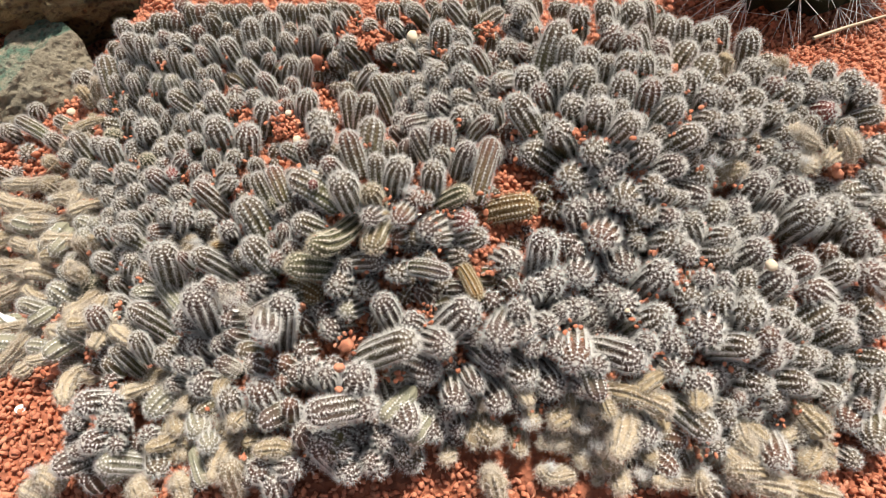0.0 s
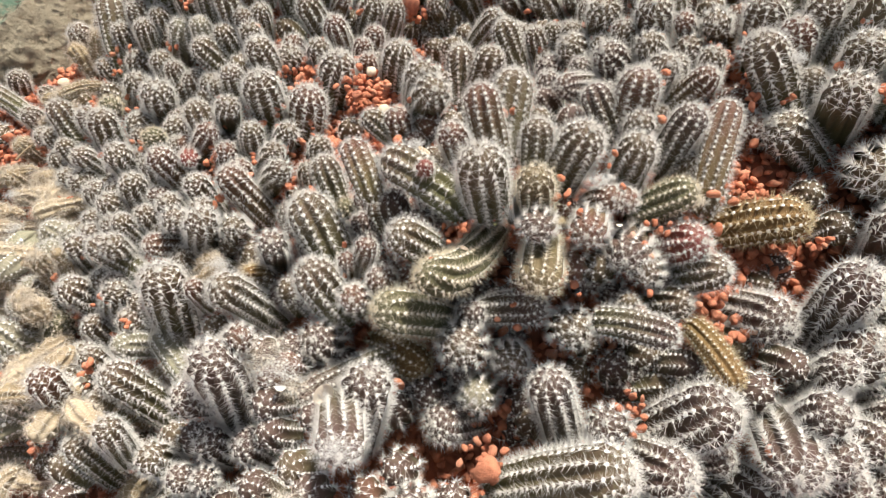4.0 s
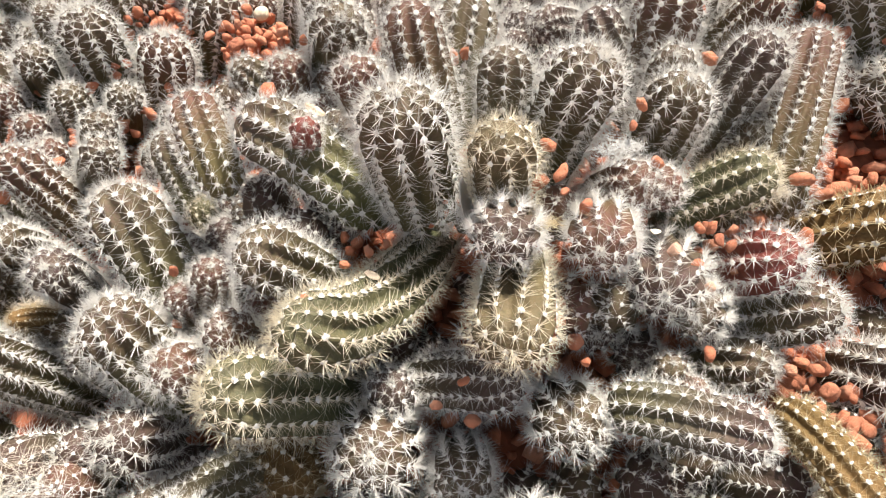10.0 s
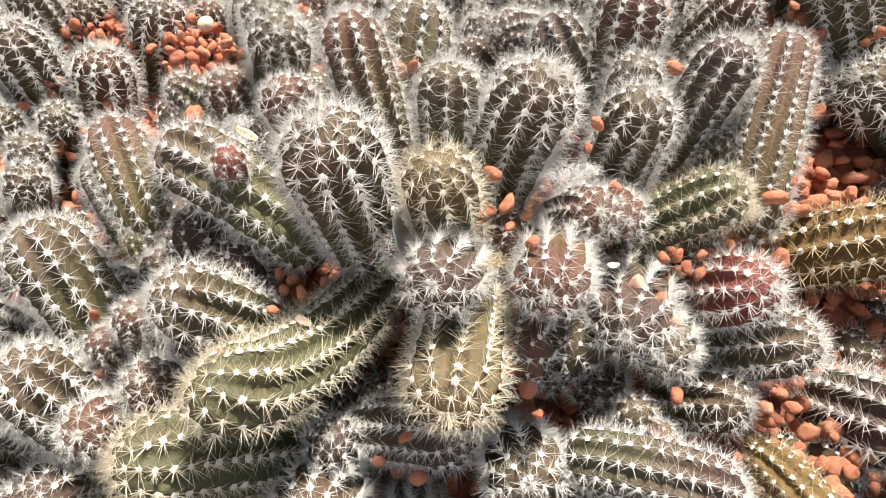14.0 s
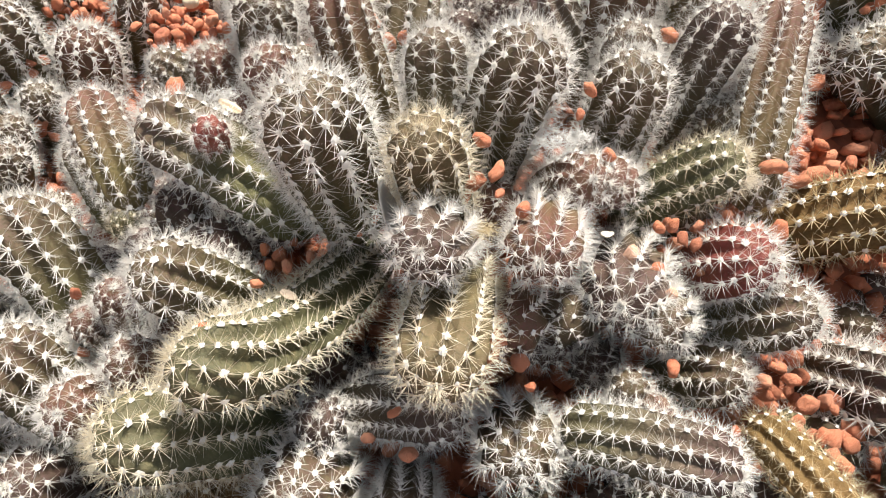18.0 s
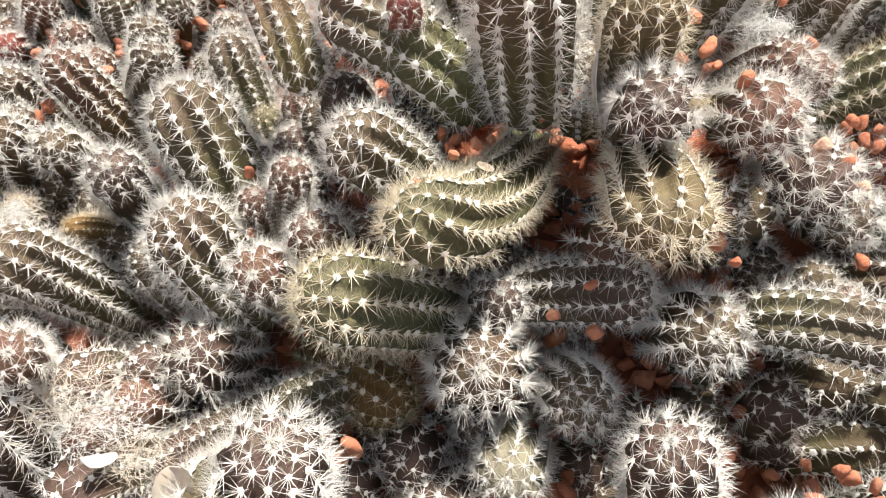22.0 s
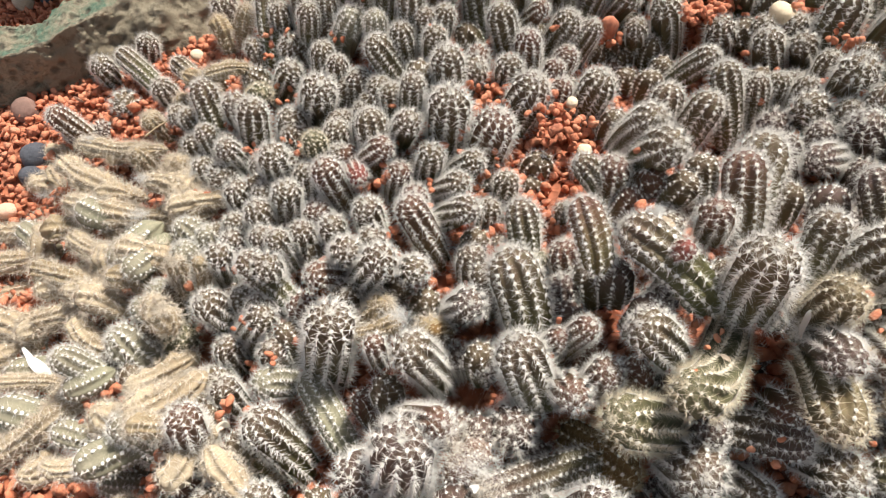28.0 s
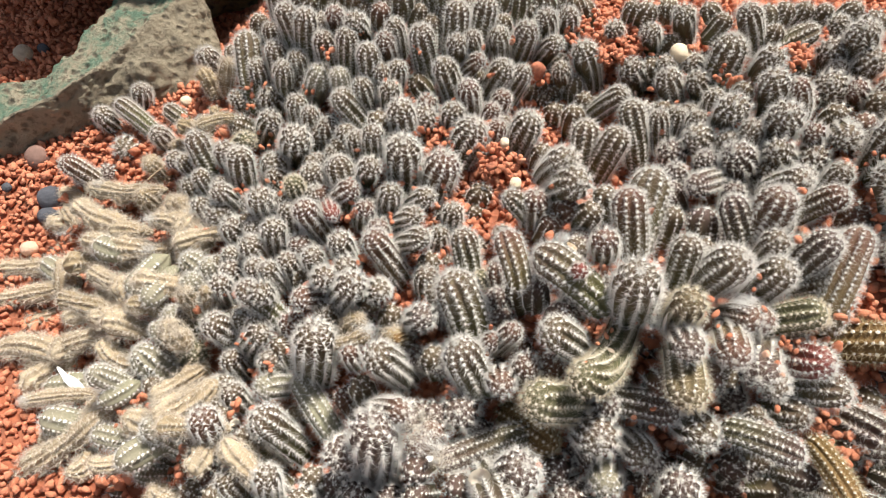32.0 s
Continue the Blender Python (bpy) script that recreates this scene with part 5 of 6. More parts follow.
under("d", -2716, 2810, 525, -2492, 2996, 427, 585)
under("d", -3741, 3098, 129, -3477, 3228, 44, 707)
under("y", -3456, 2776, 185, -3264, 2838, 139, 707)
under("q", -2722, 2459, 496, -2686, 2746, 398, 581)
under("d", -2572, 2058, 375, -2366, 2265, 366, 564)
under("y", -2526, 2038, 433, -2304, 2195, 365, 615)
under("d", -2470, 1907, 471, -2267, 2154, 478, 698)
under("q", -3338, 2156, -46, -3101, 2240, -39, 705)
under("q", -2593, 1740, 360, -2408, 1936, 301, 702)
under("d", -3508, 2293, -18, -3330, 2296, -52, 688)
under("q", -2831, 2019, 300, -2693, 2155, 276, 576)
under("d", -3347, 2494, 116, -3084, 2595, 53, 608)
under("y", -3199, 1838, 29, -2978, 1759, -35, 675)
under("d", -2927, 3154, 388, -2718, 2973, 372, 645)
under("d", -2459, 1706, 274, -2266, 1731, 207, 604)
under("d", -3303, 2580, 74, -3105, 2590, 41, 621)
under("y", -2401, 1876, 579, -2094, 1907, 564, 564)
under("d", -3776, 3296, 142, -3608, 3344, 92, 638)
under("d", -2097, 1858, 600, -1831, 1728, 609, 564)
under("d", -3996, 2910, -85, -3800, 2905, -105, 690)
under("d", -3708, 3257, 78, -3569, 3107, 86, 594)
under("d", -3930, 3020, -66, -3791, 2837, -100, 571)
under("d", -3317, 2287, 101, -3187, 2553, 3, 614)
under("d", -3120, 2469, 266, -2943, 2648, 235, 653)
under("y", -1782, 1158, 389, -1643, 1302, 288, 586)
under("d", -1271, 917, 520, -1195, 1150, 492, 631)
under("d", -202, 1106, 415, -131, 1303, 402, 526)
under("g", -641, 1013, 603, -584, 1185, 595, 637)
under("y", -1312, 1361, 619, -1230, 1549, 625, 489)
under("q", -1986, 964, 314, -1895, 1205, 199, 579)
under("q", -184, 1115, 556, -81, 1349, 436, 615)
under("d", -592, 1181, 730, -462, 1419, 676, 490)
under("g", -1490, 1321, 435, -1323, 1512, 333, 504)
under("q", -1355, 916, 420, -1485, 1165, 378, 506)
under("p", -1003, 1164, 737, -847, 1323, 610, 621)
under("d", -2272, 1383, 506, -2295, 1656, 432, 638)
under("q", -345, 1204, 698, -155, 1421, 659, 593)
under("d", -1983, 1451, 468, -1797, 1607, 332, 563)
under("p", -1108, 905, 451, -1158, 1183, 384, 506)
under("p", -328, 1018, 323, -340, 1194, 220, 504)
under("d", 0, 1081, 396, 6, 1335, 249, 581)
under("g", -1725, 1489, 384, -1635, 1703, 362, 506)
under("d", 1730, 935, 450, 1636, 1110, 469, 519)
under("d", 498, 1300, 686, 350, 1539, 632, 485)
under("y", 1403, 1231, 797, 1465, 1431, 686, 587)
under("d", 1492, 1300, 714, 1497, 1480, 637, 485)
under("y", 762, 1292, 601, 839, 1524, 582, 490)
under("p", 1867, 1302, 410, 1980, 1447, 302, 590)
under("y", 886, 1210, 572, 930, 1393, 478, 510)
under("y", 1922, 1163, 462, 1792, 1330, 422, 528)
under("y", 1097, 1334, 786, 1314, 1459, 801, 556)
under("d", 2038, 1195, 398, 2225, 1355, 388, 639)
under("y", 944, 960, 544, 1079, 1103, 495, 564)
under("p", 879, 1293, 776, 832, 1505, 779, 594)
under("y", 1191, 1021, 568, 1235, 1252, 505, 557)
under("d", 235, 1316, 548, 355, 1465, 545, 620)
for kind, made in UNDER.items():
    ob = tagged(new("cactus_undergrowth"), "shorter cactus stems crowded deep between the taller ones", "cactus", kind="stuff")
    v, f = joined([m[0] for m in made])
    part("body", raw_mesh("undergrowth", v, f, SKINS[kind], True, np.concatenate([m[0][2] for m in made])), ob)
    v, f = joined([m[1] for m in made])
    part("areole_wool", raw_mesh("undergrowth_wool", v, f, SPINE_DRY if kind in "yd" else WOOL), ob)
    v, f = joined([m[2] for m in made])
    part("spine_coat", raw_mesh("undergrowth_spines", v, f, SPINE_DRY if kind in "yd" else SPINE), ob)

# ---- gravel ----
def chip_shapes(count):
    """Angular chips as arrays of corners and triangles, about one unit across."""
    shapes = []
    for _ in range(count):
        bm = bmesh.new()
        for _ in range(13):
            v = rs.normal(size=3)
            v = v / np.linalg.norm(v) * rs.uniform(0.40, 0.56) * np.array((1.0, 0.78, 0.6))
            bm.verts.new(v)
        hull = bmesh.ops.convex_hull(bm, input=bm.verts)
        bmesh.ops.delete(bm, geom=[g for g in hull["geom_interior"] if isinstance(g, bmesh.types.BMVert)], context="VERTS")
        bm.verts.ensure_lookup_table()
        bm.verts.index_update()
        shapes.append((np.array([v.co[:] for v in bm.verts]), np.array([[v.index for v in f.verts] for f in bm.faces if len(f.verts) == 3])))
        bm.free()
    return shapes


CHIPS = chip_shapes(14)


def worn_chips(count):
    """Pitted, worn chips with finer faces, about one unit across."""
    shapes = []
    for k in range(count):
        bm = bmesh.new()
        bmesh.ops.create_icosphere(bm, subdivisions=2, radius=0.5)
        flats = unit(rs.normal(size=(9, 3)))
        cut = rs.uniform(0.25, 0.41, 9)
        off = Vector((k * 3.1, 1.3, 0.7))
        for v in bm.verts:
            p = np.array(v.co)
            for n, c in zip(flats, cut):
                h = p @ n
                if h > c:
                    p = p - n * (h - c) * 0.97
            d = 1 + 0.20 * noise.fractal(Vector(p) * 6 + off, 0.7, 2.2, 4) - 0.25 * max(0.0, 0.32 - noise.voronoi(Vector(p) * 8 + off)[0][0])
            v.co = Vector(p * d * np.array((1.1, 0.85, 0.72)))
        shapes.append((np.array([v.co[:] for v in bm.verts]), np.array([[v.index for v in f.verts] for f in bm.faces])))
        bm.free()
    return shapes


WORN = worn_chips(16)


def turn_matrix():
    q = unit(rs.normal(size=4))
    w, x, y, z = q
    return np.array([[1 - 2 * (y * y + z * z), 2 * (x * y - z * w), 2 * (x * z + y * w)],
                     [2 * (x * y + z * w), 1 - 2 * (x * x + z * z), 2 * (y * z - x * w)],
                     [2 * (x * z - y * w), 2 * (y * z + x * w), 1 - 2 * (x * x + y * y)]])


def chips_mesh(name, places, sizes, shapes=CHIPS):
    vs, fs, k = [], [], 0
    for p, s in zip(places, sizes):
        v, f = shapes[rs.randint(len(shapes))]
        vs.append(v @ turn_matrix().T * s + p)
        fs.append(f + k)
        k += len(v)
    return raw_mesh(name, np.concatenate(vs), np.concatenate(fs), GRAVEL)


def scatter(x0, x1, y0, y1, step):
    gx, gy = np.meshgrid(np.arange(x0, x1, step), np.arange(y0, y1, step))
    x = gx.ravel() + rs.uniform(-0.5, 0.5, gx.size) * step
    y = gy.ravel() + rs.uniform(-0.5, 0.5, gx.size) * step
    s = rs.uniform(0.0036, 0.0072, x.size) * np.where(rs.rand(x.size) < 0.04, 1.6, 1.0)
    z = ground_z(x, y) + ground_noise(x, y) + s * rs.uniform(0.22, 0.52, x.size)
    # none under the dense parts of the clump
    crowns = np.array([p[0][:2] for p in PLANTED])
    open_to_sky = np.array([np.count_nonzero(np.hypot(crowns[:, 0] - a, crowns[:, 1] - b) < 0.018) < 4 or math.hypot(a - NEAR.x, b - NEAR.y) < 0.07 for a, b in zip(x, y)])
    return np.stack([x, y, z], 1)[open_to_sky], s[open_to_sky]


places, sizes = scatter(-0.56, 0.42, 0.00, 0.70, 0.0041)
tagged(new("gravel", chips_mesh("gravel", places, sizes)), "crushed red lava gravel covering the bed", "gravel", kind="stuff")


def lone_chip(x, y, z, size, colour=None, name="gravel_chip", label="red lava chip lodged among the cactus stems"):
    """A single chip, in tenths of a millimetre."""
    v, f = WORN[rs.randint(len(WORN))]
    me = raw_mesh(name, v @ turn_matrix().T * size * 1e-4, f, colour or GRAVEL)
    ob = tagged(new(name, me), label, "gravel", "loose chips")
    ob.location = (x * 1e-4, y * 1e-4, z * 1e-4)
    return ob


lone_chip(-312, 2346, 1260, 35)
lone_chip(-334, 2390, 1282, 32)
lone_chip(-145, 2519, 1276, 31)
lone_chip(-170, 2464, 1271, 23)
lone_chip(-19, 2141, 1007, 39)
lone_chip(-102, 2016, 962, 27)
lone_chip(63, 2767, 1214, 44)
lone_chip(-560, 2420, 1085, 40)
lone_chip(-590, 2440, 1090, 34)
lone_chip(-520, 2385, 1105, 36)
lone_chip(-500, 2420, 1110, 30)
lone_chip(-620, 2450, 1080, 32)
lone_chip(-545, 2375, 1088, 30)
lone_chip(-690, 2360, 1040, 34)
lone_chip(-665, 2385, 1045, 28)
lone_chip(-700, 2330, 1050, 26)
lone_chip(-480, 2395, 1125, 28)
lone_chip(-635, 2415, 1070, 38)
lone_chip(-715, 2370, 1050, 30)
lone_chip(-896, 2644, 1194, 48)
lone_chip(-1074, 2254, 887, 29)
lone_chip(479, 2864, 1017, 48)
lone_chip(-123, 2417, 1225, 32)
lone_chip(-312, 2293, 1266, 21)
lone_chip(-283, 2255, 1274, 31)
lone_chip(-515, 2396, 1137, 28)
lone_chip(-33, 2336, 1133, 33)
lone_chip(3, 2358, 1110, 28)
lone_chip(-80, 2297, 1105, 50, PEBBLE_PINK, "pebble", "pale pink pebble between cactus stems")
lone_chip(-45, 2271, 1096, 36)
lone_chip(-18, 2246, 1069, 33, PEBBLE_PINK, "pebble", "pale pink pebble between cactus stems")
lone_chip(167, 2155, 926, 32)
lone_chip(197, 2143, 951, 34)
lone_chip(201, 2095, 961, 34)
lone_chip(199, 2034, 973, 33)
lone_chip(210, 1993, 972, 50)
lone_chip(-723, 2510, 1154, 28)
lone_chip(-655, 2288, 1104, 27)
lone_chip(-627, 2334, 1067, 23)
lone_chip(-692, 2239, 1123, 26)
lone_chip(-742, 2137, 1166, 20)
lone_chip(-1075, 2328, 977, 30)
lone_chip(288, 2571, 1079, 45)
lone_chip(370, 2726, 1032, 43)
lone_chip(365, 2671, 1041, 35)
lone_chip(231, 2514, 1089, 52)
lone_chip(275, 2525, 1046, 39)
lone_chip(438, 2581, 1037, 38)
lone_chip(390, 2568, 1042, 33)
lone_chip(270, 2454, 972, 54)
lone_chip(-475, 2061, 1032, 25)
lone_chip(-454, 2026, 947, 35)
lone_chip(-520, 2053, 951, 27)
lone_chip(-269, 2075, 1083, 24)
lone_chip(-542, 1577, 881, 110)
lone_chip(-559, 1407, 955, 82)
lone_chip(-972, 3982, 905, 125)
lone_chip(2567, 2799, 1036, 126)
lone_chip(2587, 2762, 1001, 106)
lone_chip(-558, 1293, 933, 52)
lone_chip(1113, 2636, 1453, 44)


POCKETS = []
OPEN = []      # gaps that stay open


def pocket(x, y, z, radius, count):
    """Chips heaped in a gap between stems, in tenths of a millimetre."""
    OPEN.append((x * 1e-4, y * 1e-4, radius * 1e-4 if count > 11 else 0.0))
    for _ in range(count):
        a, d = rs.uniform(0, 6.283), radius * math.sqrt(rs.rand())
        s = rs.uniform(0.0026, 0.0052)
        POCKETS.append((x * 1e-4 + math.cos(a) * d * 1e-4, y * 1e-4 + math.sin(a) * d * 1e-4, z * 1e-4 + rs.uniform(-0.004, 0.003), s))


pocket(-625, 4283, 952, 216, 124)
pocket(-1460, 3417, 874, 124, 40)
pocket(-1157, 3344, 889, 122, 39)
pocket(878, 2798, 1309, 84, 18)
pocket(1206, 2623, 1140, 92, 22)
pocket(1193, 2664, 1146, 71, 13)
pocket(109, 2413, 1037, 98, 25)
pocket(270, 2095, 884, 90, 21)
pocket(-562, 1653, 774, 80, 16)
pocket(1496, 2895, 1358, 63, 10)
pocket(2040, 2740, 946, 56, 8)
pocket(-525, 2883, 1170, 51, 6)
pocket(-999, 4046, 840, 98, 25)
pocket(-1541, 3648, 880, 76, 15)
pocket(434, 2731, 928, 75, 14)
pocket(555, 2312, 1056, 55, 8)
pocket(901, 2303, 1039, 55, 8)
pocket(1470, 2021, 904, 61, 10)
pocket(1217, 1695, 800, 47, 5)
pocket(276, 1659, 944, 38, 3)
pocket(-129, 1761, 887, 79, 16)
pocket(-270, 1452, 788, 58, 8)
pocket(53, 1564, 693, 73, 14)
pocket(-504, 1870, 700, 50, 6)
pocket(966, 1783, 624, 49, 6)
pocket(1611, 1977, 911, 41, 4)
pocket(2153, 1697, 721, 47, 5)
pocket(1910, 1348, 332, 56, 8)
pocket(1524, 1097, 474, 59, 9)
pocket(937, 2210, 1052, 54, 7)
pocket(2621, 2824, 963, 83, 18)
pocket(722, 3895, 1222, 57, 8)
pocket(282, 4054, 1100, 77, 15)
pocket(1041, 3579, 1463, 75, 15)
pocket(1162, 3176, 1473, 50, 6)
pocket(1628, 4178, 1257, 84, 19)
pocket(-1131, 3298, 865, 95, 23)
pocket(-1414, 3510, 865, 76, 15)
pocket(-595, 4240, 970, 189, 95)
pocket(-24, 3877, 1072, 69, 12)
pocket(-3467, 4321, 141, 111, 32)
pocket(-242, 3429, 863, 62, 10)
pocket(-370, 2348, 1223, 40, 4)
pocket(-305, 2133, 1096, 48, 6)
pocket(336, 4088, 1097, 76, 15)
pocket(75, 3010, 1217, 46, 5)
pocket(-3374, 2480, -39, 113, 34)
pocket(-3289, 2294, -56, 92, 22)
pocket(-3587, 3700, 161, 124, 40)
pocket(-2313, 1805, 324, 75, 14)
pocket(-2070, 1996, 535, 63, 10)
pocket(-2710, 2041, 238, 108, 30)
pocket(-1059, 3224, 937, 96, 9)
pocket(-863, 3008, 1089, 48, 3)
pocket(80, 2067, 909, 48, 3)
pocket(216, 2160, 875, 60, 3)
pocket(329, 2616, 992, 56, 3)
pocket(315, 2675, 1027, 37, 3)
pocket(-524, 2121, 805, 53, 3)
pocket(-186, 1942, 757, 59, 3)
pocket(-77, 1877, 740, 52, 3)
pocket(-527, 2493, 925, 43, 3)
pocket(-869, 1853, 789, 34, 3)

# ---- young stems that fill the gaps of the clump, a little lower than those around them ----
def fill_gaps(count):
    grown = [p for p in PLANTED]
    gx, gy = np.meshgrid(np.arange(-0.36, 0.30, 0.0055), np.arange(0.09, 0.47, 0.0055))
    spots = np.stack([gx.ravel(), gy.ravel()], 1) + rs.uniform(-0.002, 0.002, (gx.size, 2))
    rs.shuffle(spots)
    gaps = np.array(OPEN)
    top = np.array([p[0] for p in grown])
    low = np.array([p[1] for p in grown])
    size = np.array([p[2] for p in grown])
    kinds = [p[3] for p in grown]
    made, bare = 0, []
    for x, y in spots:
        if np.any(np.hypot(gaps[:, 0] - x, gaps[:, 1] - y) < gaps[:, 2] + 0.003):
            continue
        flat = np.hypot(top[:, 0] - x, top[:, 1] - y)
        near = np.argsort(flat)[:6]
        if flat[near[5]] > 0.026:
            continue
        side = np.degrees(np.arctan2(top[near, 1] - y, top[near, 0] - x))
        turn = np.sort(side)
        if max(np.max(np.diff(turn)), turn[0] + 360 - turn[-1]) > 170:      # outside the clump
            continue
        r = rs.uniform(0.0046, 0.0060)
        if (Vector((x, y)) - NEAR).length < 0.065:
            continue
        drop = rs.uniform(0.003, 0.008) + (0.008 if (Vector((x, y)) - NEAR).length < 0.105 else 0.0)
        tip = np.array((x, y, np.mean(top[near, 2]) - drop))
        axis = low - top
        u = np.clip(((tip - top) * axis).sum(1) / (axis * axis).sum(1), 0, 1.3)
        if np.any(np.linalg.norm(top + axis * u[:, None] - tip, axis=1) < 0.95 * (size + r)):
            bare.append(tip)
            continue
        way = unit(np.mean([unit(axis[k]) for k in near[:4]], 0) + np.array((0, 0, -0.5)))
        foot = tip + way * rs.uniform(0.016, 0.022)
        kind = kinds[near[0]] if kinds[near[0]] in "gprydq" else "g"
        if kind == "d":
            kind = "y"
        stem(kind, *(tip * 1e4), *(foot * 1e4), r * 1e5)
        top, low, size, kinds = np.vstack([top, tip]), np.vstack([low, foot]), np.append(size, r), kinds + [kind]
        made += 1
        if made >= count:
            break
    # chips caught between the crowns
    crowns = np.array([p[0] for p in PLANTED])
    wide = np.array([p[2] for p in PLANTED])
    for tip in bare:
        if np.min(np.linalg.norm(crowns - tip, axis=1) - wide) > 0.0022 and rs.rand() < 0.24 and math.hypot(tip[0] - NEAR.x, tip[1] - NEAR.y) > 0.12:
            for _ in range(rs.randint(2, 5)):
                POCKETS.append((*(tip + rs.normal(size=3) * np.array((0.0024, 0.0024, 0.0008)) + np.array((0, 0, -0.003))), rs.uniform(0.0026, 0.0046)))


fill_gaps(170)

inner = [p for p in POCKETS if (Vector(p[:2]) - NEAR).length < 0.10][:260]
outer = [p for p in POCKETS if p not in inner]
WORN_MESHES = [raw_mesh("gravel_chip", v, f, GRAVEL) for v, f in WORN]
for px, py, pz, ps in inner:
    ob = tagged(new("gravel_chip", WORN_MESHES[rs.randint(len(WORN_MESHES))]), "red lava chip lying in a gap between cactus stems", "gravel", "loose chips")
    ob.matrix_basis = pose(px, py, pz, *rs.uniform(0, 360, 3)) @ Matrix.Diagonal((ps, ps, ps, 1))
tagged(new("gravel_pockets", chips_mesh("gravel_pockets", [np.array(p[:3]) for p in outer], [p[3] for p in outer], WORN)),
       "red lava chips gathered in gaps between the stems", "gravel", kind="stuff")

# ---- rocks and pebbles ----
def lump(name, where, size, turn, mat, label, category, rough=0.25, pits=0.0, scale=6.0, squash=3.0, level=5, cave=None):
    """A rock: a rounded block with uneven faces and pits."""
    bm = bmesh.new()
    bmesh.ops.create_icosphere(bm, subdivisions=level, radius=1.0)
    off = Vector((where[0] * 7, where[1] * 7, 1.7))
    for v in bm.verts:
        p = v.co.copy()
        k = (abs(p.x) ** squash + abs(p.y) ** squash + abs(p.z) ** squash) ** (-1 / squash)
        q = p * k
        d = noise.fractal(Vector((q.x * size[0], q.y * size[1], q.z * size[2])) * 24 + off, 0.8, 2.1, 6) * rough
        w = Vector((q.x * size[0], q.y * size[1], q.z * size[2]))
        if pits:
            cell = noise.voronoi(w * scale * 22 + off)[0][0]
            d -= pits * max(0.0, 0.42 - cell) ** 1.0 * 2.0
        v.co = w + p * d * min(size)
        if cave:
            away = v.co - Vector(cave[:3])
            if away.length < cave[3]:
                v.co = Vector(cave[:3]) + Vector((away.x, abs(away.y) + 0.01, away.z + 0.004)).normalized() * cave[3]
    me = bpy.data.meshes.new(name)
    bm.to_mesh(me)
    bm.free()
    me.materials.append(mat)
    for f in me.polygons:
        f.use_smooth = True
    ob = tagged(new(name, me), label, category)
    ob.matrix_basis = pose(*where, *turn)
    return ob


